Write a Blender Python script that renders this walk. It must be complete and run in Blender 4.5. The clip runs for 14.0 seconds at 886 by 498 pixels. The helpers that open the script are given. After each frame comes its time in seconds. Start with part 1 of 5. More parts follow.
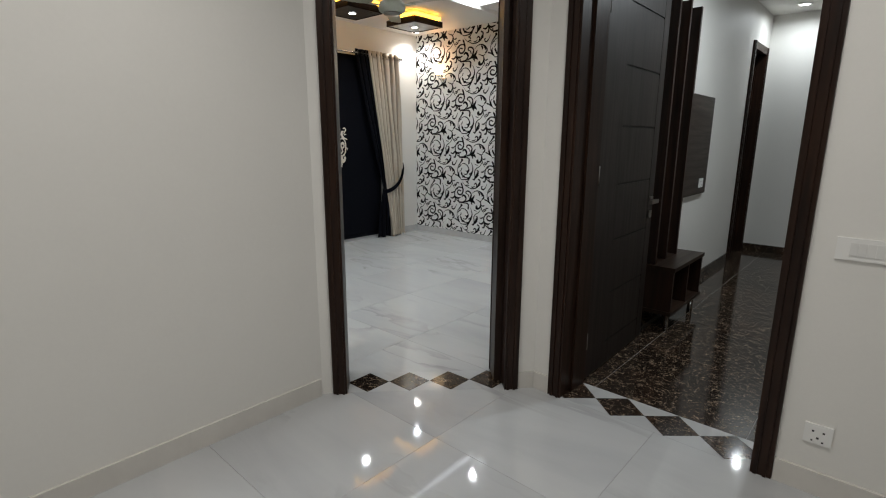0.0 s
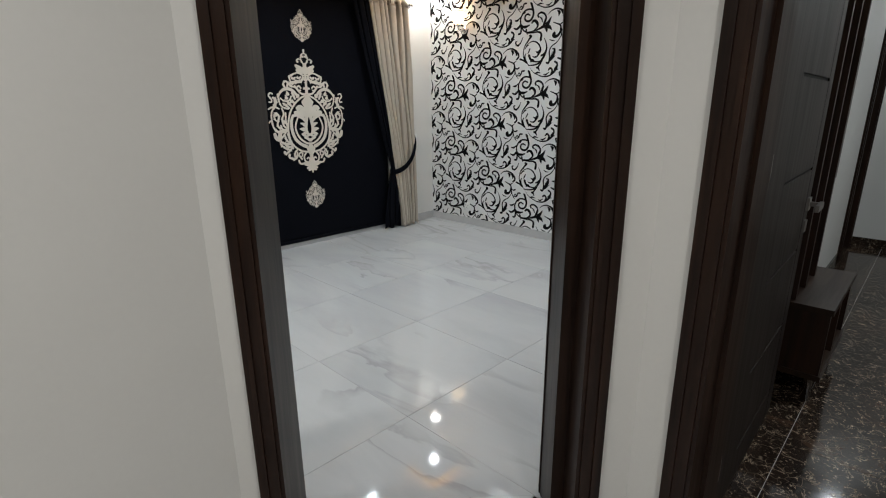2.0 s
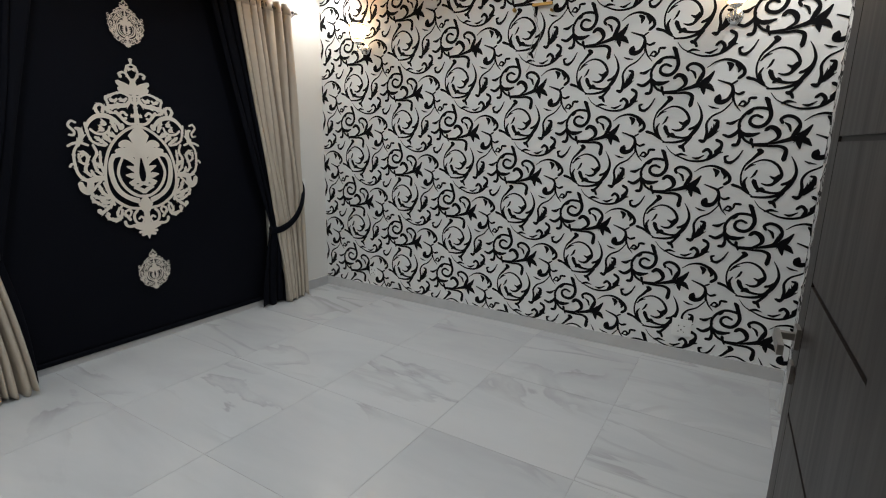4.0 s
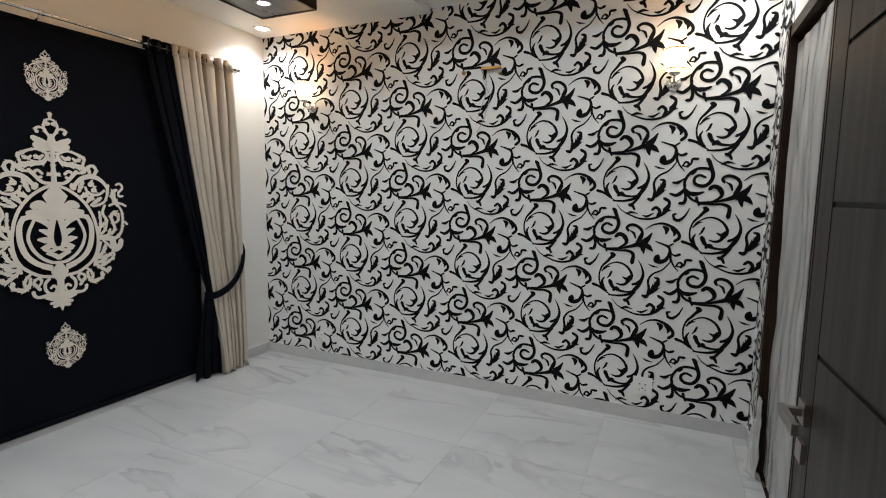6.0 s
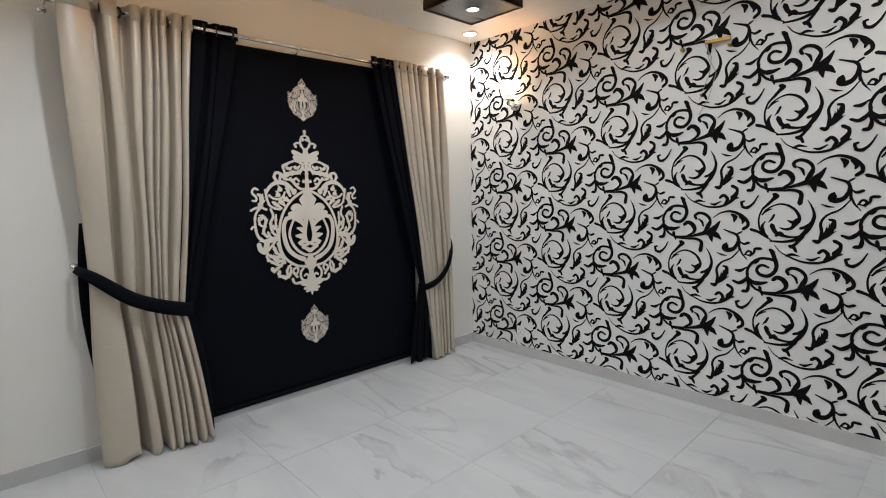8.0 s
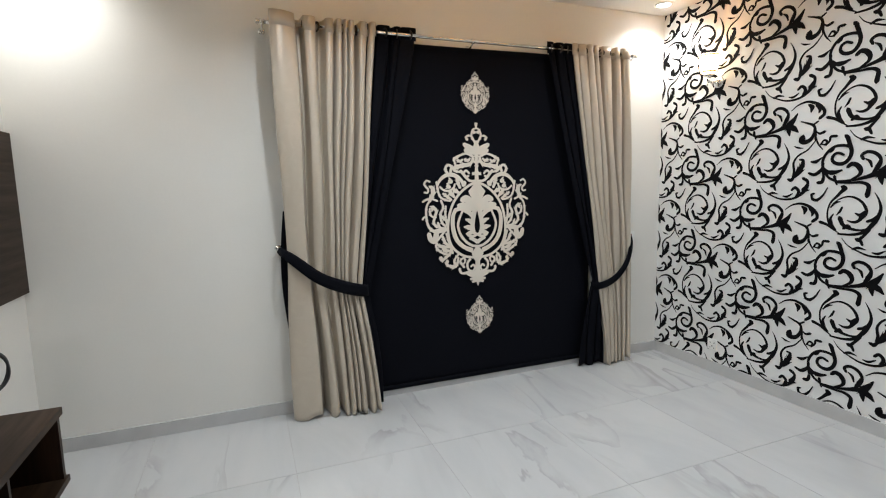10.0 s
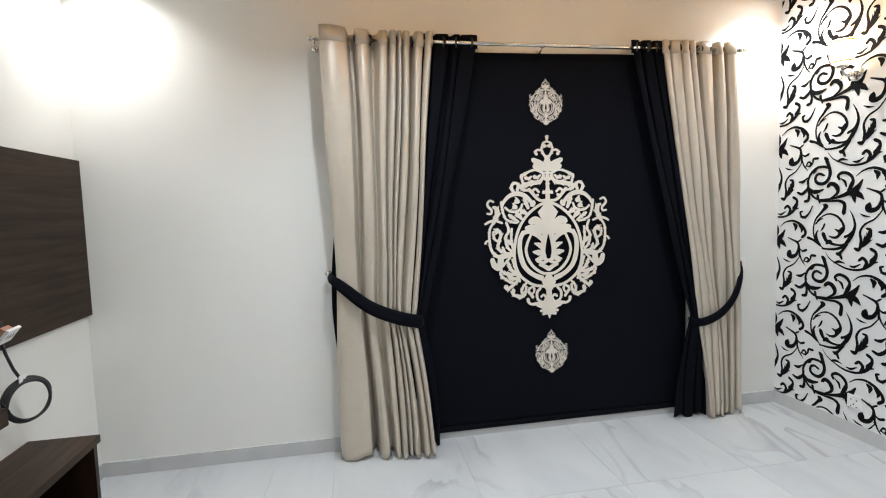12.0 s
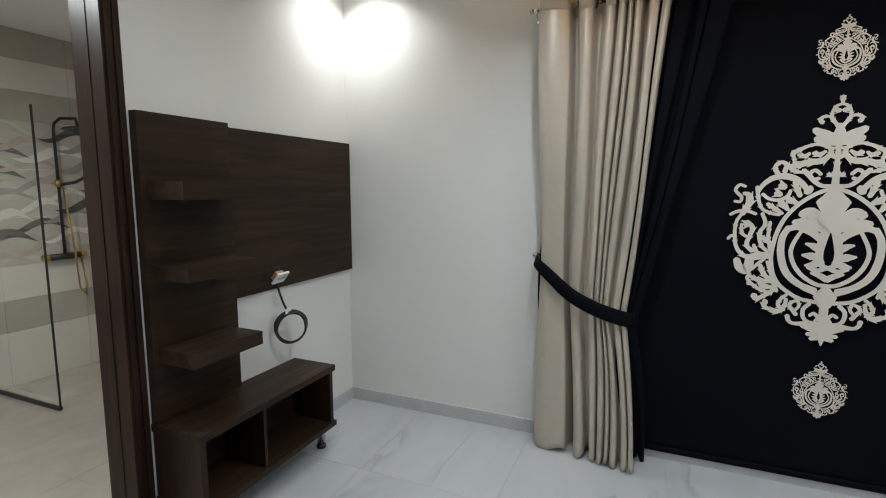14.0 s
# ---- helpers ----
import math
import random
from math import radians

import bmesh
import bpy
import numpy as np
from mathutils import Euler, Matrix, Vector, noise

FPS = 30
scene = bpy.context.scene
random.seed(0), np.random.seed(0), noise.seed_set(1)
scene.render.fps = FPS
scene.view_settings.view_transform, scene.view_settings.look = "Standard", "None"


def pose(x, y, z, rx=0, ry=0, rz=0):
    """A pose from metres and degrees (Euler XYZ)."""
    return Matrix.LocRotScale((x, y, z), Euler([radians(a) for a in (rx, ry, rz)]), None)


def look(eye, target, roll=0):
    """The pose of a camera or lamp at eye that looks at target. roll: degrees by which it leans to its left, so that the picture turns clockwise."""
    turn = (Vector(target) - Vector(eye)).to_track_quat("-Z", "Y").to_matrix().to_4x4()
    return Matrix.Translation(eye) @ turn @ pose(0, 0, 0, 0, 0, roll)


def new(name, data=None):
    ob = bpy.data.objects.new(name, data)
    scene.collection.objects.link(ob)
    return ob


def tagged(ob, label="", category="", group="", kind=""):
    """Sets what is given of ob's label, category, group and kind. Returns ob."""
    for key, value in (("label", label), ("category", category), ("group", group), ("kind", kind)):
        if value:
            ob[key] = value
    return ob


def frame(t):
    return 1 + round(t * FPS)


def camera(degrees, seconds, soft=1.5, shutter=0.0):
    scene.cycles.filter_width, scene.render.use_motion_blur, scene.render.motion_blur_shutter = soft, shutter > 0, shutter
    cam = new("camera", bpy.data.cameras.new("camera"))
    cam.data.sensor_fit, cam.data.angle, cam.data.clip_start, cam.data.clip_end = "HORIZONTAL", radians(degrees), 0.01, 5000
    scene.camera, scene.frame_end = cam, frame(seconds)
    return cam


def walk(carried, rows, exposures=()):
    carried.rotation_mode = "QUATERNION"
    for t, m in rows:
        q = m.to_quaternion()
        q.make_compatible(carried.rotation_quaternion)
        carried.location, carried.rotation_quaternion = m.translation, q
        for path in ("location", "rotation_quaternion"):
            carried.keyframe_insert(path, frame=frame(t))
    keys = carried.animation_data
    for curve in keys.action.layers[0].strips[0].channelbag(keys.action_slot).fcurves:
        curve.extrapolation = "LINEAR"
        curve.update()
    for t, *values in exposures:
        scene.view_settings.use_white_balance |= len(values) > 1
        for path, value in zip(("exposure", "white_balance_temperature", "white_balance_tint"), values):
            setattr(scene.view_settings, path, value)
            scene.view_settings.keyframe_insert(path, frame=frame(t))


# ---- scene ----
cam = camera(83.0, 14.0, soft=1.1)
PATH = [
    (0, (5.685, -1.039, 1.459), (4.38, 0.413, 1.026), 0.3),
    (0.5, (5.521, -0.865, 1.453), (4.23, 0.588, 0.983), 0.0),
    (1, (5.346, -0.558, 1.451), (4.024, 0.856, 0.949), -0.2),
    (1.5, (5.091, -0.275, 1.41), (3.745, 1.112, 0.896), 0.2),
    (2, (4.777, -0.008, 1.447), (3.427, 1.361, 0.898), -0.5),
    (2.5, (4.486, 0.295, 1.457), (3.126, 1.651, 0.898), -0.5),
    (3, (4.202, 0.516, 1.47), (2.891, 1.928, 0.935), 0.5),
    (3.5, (3.898, 0.726, 1.479), (2.712, 2.26, 0.989), 0.0),
    (4, (3.678, 0.903, 1.516), (2.669, 2.575, 1.087), 1.1),
    (4.2, (3.637, 0.982, 1.536), (2.678, 2.688, 1.125), 1.3),
    (6.3, (3.518, 1.001, 1.539), (2.693, 2.812, 1.342), 1.0),
    (6.5, (3.517, 0.999, 1.539), (2.634, 2.783, 1.341), 0.8),
    (7, (3.505, 0.994, 1.545), (2.432, 2.667, 1.33), 0.0),
    (7.5, (3.496, 1.01, 1.545), (2.217, 2.531, 1.322), -0.6),
    (8, (3.456, 0.99, 1.548), (2.011, 2.353, 1.315), -1.0),
    (8.5, (3.451, 1.014, 1.552), (1.857, 2.199, 1.321), -1.0),
    (9, (3.487, 1.097, 1.516), (1.76, 2.082, 1.3), -0.6),
    (9.2, (3.505, 1.125, 1.517), (1.742, 2.043, 1.296), -0.7),
    (11.5, (3.317, 1.419, 1.588), (1.386, 1.896, 1.379), -1.8),
    (12, (3.219, 1.545, 1.537), (1.256, 1.897, 1.379), -1.8),
    (12.5, (3.129, 1.694, 1.569), (1.138, 1.794, 1.417), -1.2),
    (13, (3.095, 1.917, 1.539), (1.12, 1.641, 1.388), 0.1),
    (13.5, (3.072, 2.035, 1.523), (1.165, 1.463, 1.333), 0.5),
    (14, (3.039, 2.074, 1.573), (1.22, 1.279, 1.328), -0.1),
]
walk(cam, [(t, look(e, g, r)) for t, e, g, r in PATH], exposures=[
    (0.0, 0.04, 6400, 11), (1.0, 0.22, 6380, 11), (1.5, 0.22, 6350, 11), (2.0, 0.14, 6300, 11), (2.6, -0.08, 6150, 12), (3.0, -0.14, 5700, 11), (3.5, -0.12, 5900, 12), (4.2, -0.05, 6450, 12), (6.3, 0.08, 6400, 13), (7.5, 0.12, 6400, 14), (8.0, 0.25, 6400, 14), (9.2, 0.42, 6380, 12),
    (11.5, 0.68, 6260, 12), (12.0, 0.80, 6200, 12), (12.5, 0.56, 6200, 11), (13.0, 0.44, 6140, 10), (14.0, 0.20, 6080, 9)])

# ---- plan, in metres: curtain wall x = 0, shelf wall y = 0, papered wall y = YW ----
YW, XE, XS = 4.652, 4.045, 3.14          # papered wall, east wall, short east wall beside the door
XH, YH = 3.39, 1.385                   # hall: west wall, wall with the second door
LOW, HIGH = 2.945, 2.985                   # ceiling heights
D1 = Vector((3.425, 0.528, 0))          # outer corner of the entrance door frame
U1 = Vector((0.697, 0.717, 0)).normalized()
N1 = Vector((-U1.y, U1.x, 0))           # into the bedroom
THICK = 0.245

# ---- world and lamps ----
world = bpy.data.worlds.new("night")
scene.world = world
world.use_nodes = True
world.node_tree.nodes["Background"].inputs[0].default_value = (0.02, 0.025, 0.04, 1)
world.node_tree.nodes["Background"].inputs[1].default_value = 0.3


def spot_lamp(x, y, z, watts, colour=(1, 0.96, 0.9), size=0.09, spread=150):
    la = bpy.data.lights.new("downlight_glow", "AREA")
    la.shape, la.size, la.energy, la.color, la.spread = "DISK", size, watts, colour, radians(spread)
    ob = new("downlight_glow", la)
    ob.location = (x, y, z)
    return ob


def point_lamp(x, y, z, watts, colour, size=0.05):
    la = bpy.data.lights.new("bulb_glow", "POINT")
    la.energy, la.color, la.shadow_soft_size = watts, colour, size
    ob = new("bulb_glow", la)
    ob.location = (x, y, z)
    return ob


WHITE = (0.90, 0.97, 0.99)
DAY = (0.965, 0.965, 0.91)
# the last, in the south-east corner, is an added fill lamp
DOWNLIGHTS = [(0.22, 4.42, LOW), (0.24, 0.24, LOW), (3.80, 4.36, HIGH), (2.9, 0.26, HIGH)]
PANELS = [(0.96, 3.67), (0.95, 2.71), (0.95, 1.75)]
for (lx, ly, lz), lw in zip(DOWNLIGHTS, (5.6, 4.8, 5.0, 6.5)):
    spot_lamp(lx, ly, lz - 0.03, lw, DAY, spread=130)
# third panel is unseen, set by spacing; its lamp is raised to brighten the curtain
for (lx, ly), lw in zip(PANELS, (5.5, 5.5, 8.5)):
    spot_lamp(lx, ly, 2.785, lw, WHITE, 0.07)
# tray: only the first place is known, the other three are added fill
for lx, ly in [(1.93, 3.78), (3.15, 3.75), (1.95, 0.95), (3.1, 2.3)]:
    spot_lamp(lx, ly, 3.085, 5.2, WHITE, 0.07)
# unseen hall lamps: their number and places are assumed, to light the hall
HALL_LIGHTS = [(4.25, -0.45), (5.35, 0.35), (4.3, -2.0), (6.0, -2.0)]
for (lx, ly), lw in zip(HALL_LIGHTS, (8.5, 12, 9, 9)):
    spot_lamp(lx, ly, 2.90, lw, (1.0, 0.962, 0.90), 0.055)
# first set from its floor reflection; second is unseen, added to brighten the room
BACK_LIGHTS = [(4.62, 6.25), (5.3, 3.4)]
for (lx, ly), lw in zip(BACK_LIGHTS, (7, 27)):
    spot_lamp(lx, ly, 2.90, lw, WHITE, 0.055, 175)
# unseen bathroom lamp, added to brighten what shows through the doorway
spot_lamp(2.2, -0.9, 2.70, 29, DAY, spread=175)
WARM = (1.0, 0.62, 0.28)
SCONCES = [(0.565, 2.41), (3.48, 2.40)]
for sx, sz in SCONCES:
    point_lamp(sx, YW - 0.11, sz, 2.3, WARM, 0.03)


# ---- materials ----
def material(name):
    m = bpy.data.materials.new(name)
    m.use_nodes = True
    nt = m.node_tree
    return m, nt, nt.nodes["Principled BSDF"]


def link(nt, a, b):
    nt.links.new(a, b)


def coords(nt, scale=(1, 1, 1), random=False):
    g = nt.nodes.new("ShaderNodeTexCoord" if not random else "ShaderNodeNewGeometry")
    out = g.outputs["Object"] if not random else g.outputs["Position"]
    mp = nt.nodes.new("ShaderNodeMapping")
    mp.inputs["Scale"].default_value = scale
    link(nt, out, mp.inputs["Vector"])
    return mp.outputs["Vector"]


def noise_tex(nt, vec, scale, detail=4, rough=0.55, distort=0.0):
    n = nt.nodes.new("ShaderNodeTexNoise")
    n.inputs["Scale"].default_value, n.inputs["Detail"].default_value = scale, detail
    n.inputs["Roughness"].default_value, n.inputs["Distortion"].default_value = rough, distort
    link(nt, vec, n.inputs["Vector"])
    return n.outputs["Fac"]


def ramp(nt, fac, stops):
    r = nt.nodes.new("ShaderNodeValToRGB")
    e = r.color_ramp.elements
    while len(e) < len(stops):
        e.new(0.5)
    for el, (p, c) in zip(e, stops):
        el.position, el.color = p, (*c, 1)
    link(nt, fac, r.inputs["Fac"])
    return r.outputs["Color"]


def mix(nt, fac, a, b, mode="MIX"):
    m = nt.nodes.new("ShaderNodeMix")
    m.data_type, m.blend_type = "RGBA", mode
    for sock, v in ((m.inputs["Factor"], fac), (m.inputs["A"], a), (m.inputs["B"], b)):
        if isinstance(v, (int, float)):
            sock.default_value = v
        elif isinstance(v, tuple):
            sock.default_value = (*v, 1)
        else:
            link(nt, v, sock)
    return m.outputs["Result"]


def bump(nt, bsdf, height, strength, distance):
    b = nt.nodes.new("ShaderNodeBump")
    b.inputs["Strength"].default_value, b.inputs["Distance"].default_value = strength, distance
    link(nt, height, b.inputs["Height"])
    link(nt, b.outputs["Normal"], bsdf.inputs["Normal"])


def plain(name, colour, rough=0.5, metal=0.0, grain=0.06, scale=30, relief=0.05, gloss=0.5):
    m, nt, b = material(name)
    b.inputs["Specular IOR Level"].default_value = gloss
    v = coords(nt, random=True)
    n = noise_tex(nt, v, scale)
    n2 = noise_tex(nt, v, scale * 0.07)
    dark = tuple(c * (1 - grain) for c in colour)
    lite = tuple(min(1, c * (1 + grain)) for c in colour)
    c1 = ramp(nt, n, [(0.3, dark), (0.7, lite)])
    link(nt, mix(nt, 0.5, c1, ramp(nt, n2, [(0.3, dark), (0.7, lite)])), b.inputs["Base Color"])
    b.inputs["Roughness"].default_value, b.inputs["Metallic"].default_value = rough, metal
    if relief:
        bump(nt, b, n, relief, 0.002)
    return m


def glow(name, colour, strength):
    m, nt, b = material(name)
    b.inputs["Base Color"].default_value = (*colour, 1)
    b.inputs["Emission Color"].default_value = (*colour, 1)
    b.inputs["Emission Strength"].default_value = strength
    return m


def marble_white(name):
    m, nt, b = material(name)
    info = nt.nodes.new("ShaderNodeObjectInfo")
    geo = nt.nodes.new("ShaderNodeNewGeometry")
    sc = nt.nodes.new("ShaderNodeVectorMath")
    sc.operation = "MULTIPLY_ADD"
    comb = nt.nodes.new("ShaderNodeCombineXYZ")
    for k in ("X", "Y", "Z"):
        link(nt, info.outputs["Random"], comb.inputs[k])
    sc.inputs[1].default_value = (17.0, 29.0, 11.0)
    link(nt, comb.outputs[0], sc.inputs[0])
    link(nt, geo.outputs["Position"], sc.inputs[2])
    mp = nt.nodes.new("ShaderNodeMapping")
    mp.inputs["Rotation"].default_value = (0, 0, 0.75)
    mp.inputs["Scale"].default_value = (0.6, 1.9, 1)
    link(nt, sc.outputs[0], mp.inputs["Vector"])
    v = mp.outputs["Vector"]
    n = noise_tex(nt, v, 1.25, 5, 0.5, 0.8)
    vein = ramp(nt, n, [(0.43, (0, 0, 0)), (0.489, (0.5, 0.5, 0.5)), (0.503, (0.0, 0.0, 0.0))])
    soft = noise_tex(nt, v, 0.9, 5, 0.6, 0.5)
    gate = ramp(nt, noise_tex(nt, v, 1.1, 2), [(0.49, (0, 0, 0)), (0.66, (1, 1, 1))])
    base = ramp(nt, soft, [(0.25, (0.38, 0.39, 0.40)), (0.55, (0.455, 0.465, 0.47)), (0.8, (0.49, 0.495, 0.495))])
    fac = mix(nt, 1.0, vein, gate, "MULTIPLY")
    link(nt, mix(nt, fac, base, (0.24, 0.235, 0.235)), b.inputs["Base Color"])
    b.inputs["Roughness"].default_value = 0.05
    b.inputs["IOR"].default_value = 1.5
    return m


def marble_dark(name):
    m, nt, b = material(name)
    v = coords(nt, random=True)
    n = noise_tex(nt, v, 3.0, 8, 0.6, 1.2)
    base = ramp(nt, n, [(0.3, (0.008, 0.006, 0.005)), (0.55, (0.026, 0.017, 0.012)), (0.75, (0.075, 0.042, 0.026))])
    vo = nt.nodes.new("ShaderNodeTexVoronoi")
    vo.feature = "DISTANCE_TO_EDGE"
    vo.inputs["Scale"].default_value = 22
    dv = nt.nodes.new("ShaderNodeMix")
    dv.data_type = "VECTOR"
    dv.inputs["Factor"].default_value = 0.12
    wob = nt.nodes.new("ShaderNodeTexNoise")
    wob.inputs["Scale"].default_value = 7
    link(nt, v, wob.inputs["Vector"])
    link(nt, v, dv.inputs["A"])
    link(nt, wob.outputs["Color"], dv.inputs["B"])
    link(nt, dv.outputs["Result"], vo.inputs["Vector"])
    line = ramp(nt, vo.outputs["Distance"], [(0.0, (1, 1, 1)), (0.022, (0, 0, 0))])
    gate = ramp(nt, noise_tex(nt, v, 9, 3), [(0.46, (0, 0, 0)), (0.58, (1, 1, 1))])
    fleck = ramp(nt, noise_tex(nt, v, 55, 2), [(0.63, (0, 0, 0)), (0.69, (1, 1, 1))])
    thread = ramp(nt, noise_tex(nt, v, 5.5, 5, 0.62, 2.4), [(0.487, (0, 0, 0)), (0.499, (0.9, 0.9, 0.9)), (0.512, (0, 0, 0))])
    torn = ramp(nt, noise_tex(nt, v, 16, 3), [(0.47, (0, 0, 0)), (0.56, (1, 1, 1))])
    shreds = mix(nt, 1.0, thread, torn, "MULTIPLY")
    cracks = mix(nt, 0.45, (0, 0, 0), mix(nt, 1.0, line, gate, "MULTIPLY"))
    fac = mix(nt, 1.0, mix(nt, 1.0, cracks, shreds, "ADD"), mix(nt, 0.6, (0, 0, 0), fleck), "ADD")
    link(nt, mix(nt, fac, base, (0.40, 0.315, 0.225)), b.inputs["Base Color"])
    b.inputs["Specular IOR Level"].default_value = 0.3
    b.inputs["Roughness"].default_value = 0.1
    return m


def wood(name, dark, lite, axis, rough=0.35, gloss=0.2):
    m, nt, b = material(name)
    s = [28, 28, 28]
    s[axis] = 1.6
    v = coords(nt, tuple(s), random=True)
    n = noise_tex(nt, v, 1.0, 6, 0.6, 0.4)
    big = noise_tex(nt, coords(nt, random=True), 1.7, 3)
    c = ramp(nt, n, [(0.3, dark), (0.72, lite)])
    link(nt, mix(nt, big, c, tuple(x * 0.6 for x in dark)), b.inputs["Base Color"])
    b.inputs["Specular IOR Level"].default_value = gloss
    link(nt, ramp(nt, n, [(0.2, (rough + 0.1,) * 3), (0.8, (rough - 0.05,) * 3)]), b.inputs["Roughness"])
    bump(nt, b, n, 0.12, 0.001)
    return m


def fabric(name, colour, sheen=0.3, rough=0.8, weave=260, blotch=0.08, gloss=0.5):
    m, nt, b = material(name)
    b.inputs["Specular IOR Level"].default_value = gloss
    v = coords(nt, random=True)
    n = noise_tex(nt, v, weave, 2)
    big = noise_tex(nt, v, 3.5, 4)
    lo = tuple(c * (1 - blotch) for c in colour)
    hi = tuple(min(1, c * (1 + blotch)) for c in colour)
    link(nt, mix(nt, 0.35, ramp(nt, big, [(0.3, lo), (0.7, hi)]), ramp(nt, n, [(0.3, lo), (0.7, hi)])), b.inputs["Base Color"])
    b.inputs["Roughness"].default_value = rough
    b.inputs["Sheen Weight"].default_value = sheen
    b.inputs["Sheen Roughness"].default_value = 0.4
    bump(nt, b, n, 0.15, 0.0006)
    return m



def satin(name, colour, lite):
    """A satin weave with a faint woven damask sheen."""
    m, nt, b = material(name)
    v = coords(nt, random=True)
    n = noise_tex(nt, coords(nt, (1, 1, 0.25), random=True), 300, 2)
    leaf = noise_tex(nt, v, 9, 3, 0.5, 1.4)
    patch = ramp(nt, leaf, [(0.50, (0, 0, 0)), (0.62, (1, 1, 1))])
    link(nt, mix(nt, mix(nt, 0.1, (0, 0, 0), patch), colour, lite), b.inputs["Base Color"])
    link(nt, ramp(nt, leaf, [(0.45, (0.37,) * 3), (0.65, (0.34,) * 3)]), b.inputs["Roughness"])
    b.inputs["Sheen Weight"].default_value = 0.12
    b.inputs["Metallic"].default_value = 0.15
    b.inputs["Specular IOR Level"].default_value = 0.95
    bump(nt, b, n, 0.1, 0.0005)
    return m



def clear_film(name):
    """Cloudy crinkled plastic: partly see-through, very glossy."""
    m, nt, b = material(name)
    v = coords(nt, (1, 2.2, 0.6), random=True)
    n = noise_tex(nt, v, 2.6, 3, 0.5, 0.4)
    b.inputs["Base Color"].default_value = (0.56, 0.56, 0.55, 1)
    link(nt, ramp(nt, n, [(0.3, (0.62,) * 3), (0.7, (0.86,) * 3)]), b.inputs["Alpha"])
    b.inputs["Roughness"].default_value = 0.2
    b.inputs["Specular IOR Level"].default_value = 0.8
    bump(nt, b, n, 0.15, 0.01)
    return m


def clear_glass(name):
    m, nt, b = material(name)
    b.inputs["Base Color"].default_value = (0.93, 0.97, 0.95, 1)
    b.inputs["Transmission Weight"].default_value = 1.0
    b.inputs["Roughness"].default_value = 0.0
    b.inputs["IOR"].default_value = 1.45
    return m


M_WALL = plain("wall_paint", (0.735, 0.725, 0.69), 0.55, grain=0.015, scale=60, relief=0.04)
M_CEIL = plain("ceiling_paint", (0.80, 0.78, 0.74), 0.7, grain=0.012, scale=60, relief=0.03)
M_PAPER = plain("wallpaper_ground", (0.74, 0.74, 0.73), 0.6, grain=0.012, scale=220, relief=0.06)
M_INK = plain("wallpaper_ink", (0.004, 0.004, 0.005), 0.6, grain=0.1, scale=120, relief=0.05, gloss=0.1)
M_TILE = marble_white("white_marble")
M_GROUT = plain("grout", (0.40, 0.395, 0.385), 0.9, grain=0.1)
M_DARK = marble_dark("dark_marble")
M_SKIRT = plain("grey_marble_skirting", (0.50, 0.50, 0.50), 0.15, grain=0.10, scale=8, relief=0.0)
M_WOODV = wood("dark_wood_upright", (0.012, 0.006, 0.004), (0.060, 0.029, 0.017), 2, 0.35, 0.22)
M_WOODX = wood("dark_wood_level", (0.019, 0.0105, 0.0055), (0.068, 0.037, 0.020), 0, 0.45, 0.2)
M_WOODY = wood("dark_wood_cross", (0.014, 0.008, 0.005), (0.050, 0.029, 0.018), 1)
M_GROOVE = plain("groove_shadow_wood", (0.006, 0.005, 0.004), 0.6)
M_BLACK = fabric("black_velvet", (0.0018, 0.0023, 0.0050), 0.01, 0.8, gloss=0.10)
M_TAN = satin("champagne_satin", (0.47, 0.41, 0.33), (0.62, 0.565, 0.485))
M_SILVER = fabric("cream_applique", (0.66, 0.60, 0.52), 0.1, 0.5)
M_STEEL = plain("chrome", (0.75, 0.75, 0.74), 0.14, 1.0, 0.03)
M_NICKEL = plain("brushed_nickel", (0.30, 0.28, 0.26), 0.3, 1.0, 0.05)
M_BRONZE = plain("dark_bronze", (0.07, 0.06, 0.052), 0.4, 1.0, 0.05)
M_BRASS = plain("aged_brass", (0.45, 0.28, 0.09), 0.35, 1.0, 0.08)
M_PLASTIC = plain("white_plastic", (0.78, 0.78, 0.76), 0.3, grain=0.01, relief=0)
M_CABLE = plain("black_cable", (0.015, 0.015, 0.016), 0.45)
M_BATHFLOOR = plain("bath_floor_tile", (0.37, 0.33, 0.285), 0.25, grain=0.16, scale=5, relief=0)
M_LEAF = wood("dark_door_veneer", (0.012, 0.007, 0.005), (0.030, 0.019, 0.014), 2, 0.42, 0.38)
M_WOODP = wood("ceiling_board_veneer", (0.05, 0.035, 0.028), (0.11, 0.08, 0.065), 1, 0.28)
M_WIRE = plain("grey_wire", (0.35, 0.34, 0.33), 0.5)
M_FAN = plain("fan_enamel", (0.42, 0.44, 0.38), 0.35, grain=0.02)
M_COPPER = plain("copper_housing", (0.40, 0.20, 0.12), 0.5)
M_RED = plain("red_rocker", (0.45, 0.02, 0.02), 0.35)
M_ROCK = plain("rocker_white", (0.70, 0.70, 0.68), 0.3, grain=0.01, relief=0)
M_GOLD = fabric("gold_damask", (0.44, 0.32, 0.20), 0.1, 0.5, blotch=0.35)
M_CREAM = plain("cream_wall_tile", (0.56, 0.52, 0.46), 0.2, grain=0.06, scale=6, relief=0)
M_BEIGE = plain("beige_wall_tile", (0.36, 0.32, 0.27), 0.22, grain=0.10, scale=6, relief=0)
M_WAVE0 = plain("wave_ground", (0.42, 0.38, 0.33), 0.3, grain=0.12, scale=25, relief=0)
M_WAVE1 = plain("wave_charcoal", (0.07, 0.068, 0.065), 0.4, grain=0.25, scale=30)
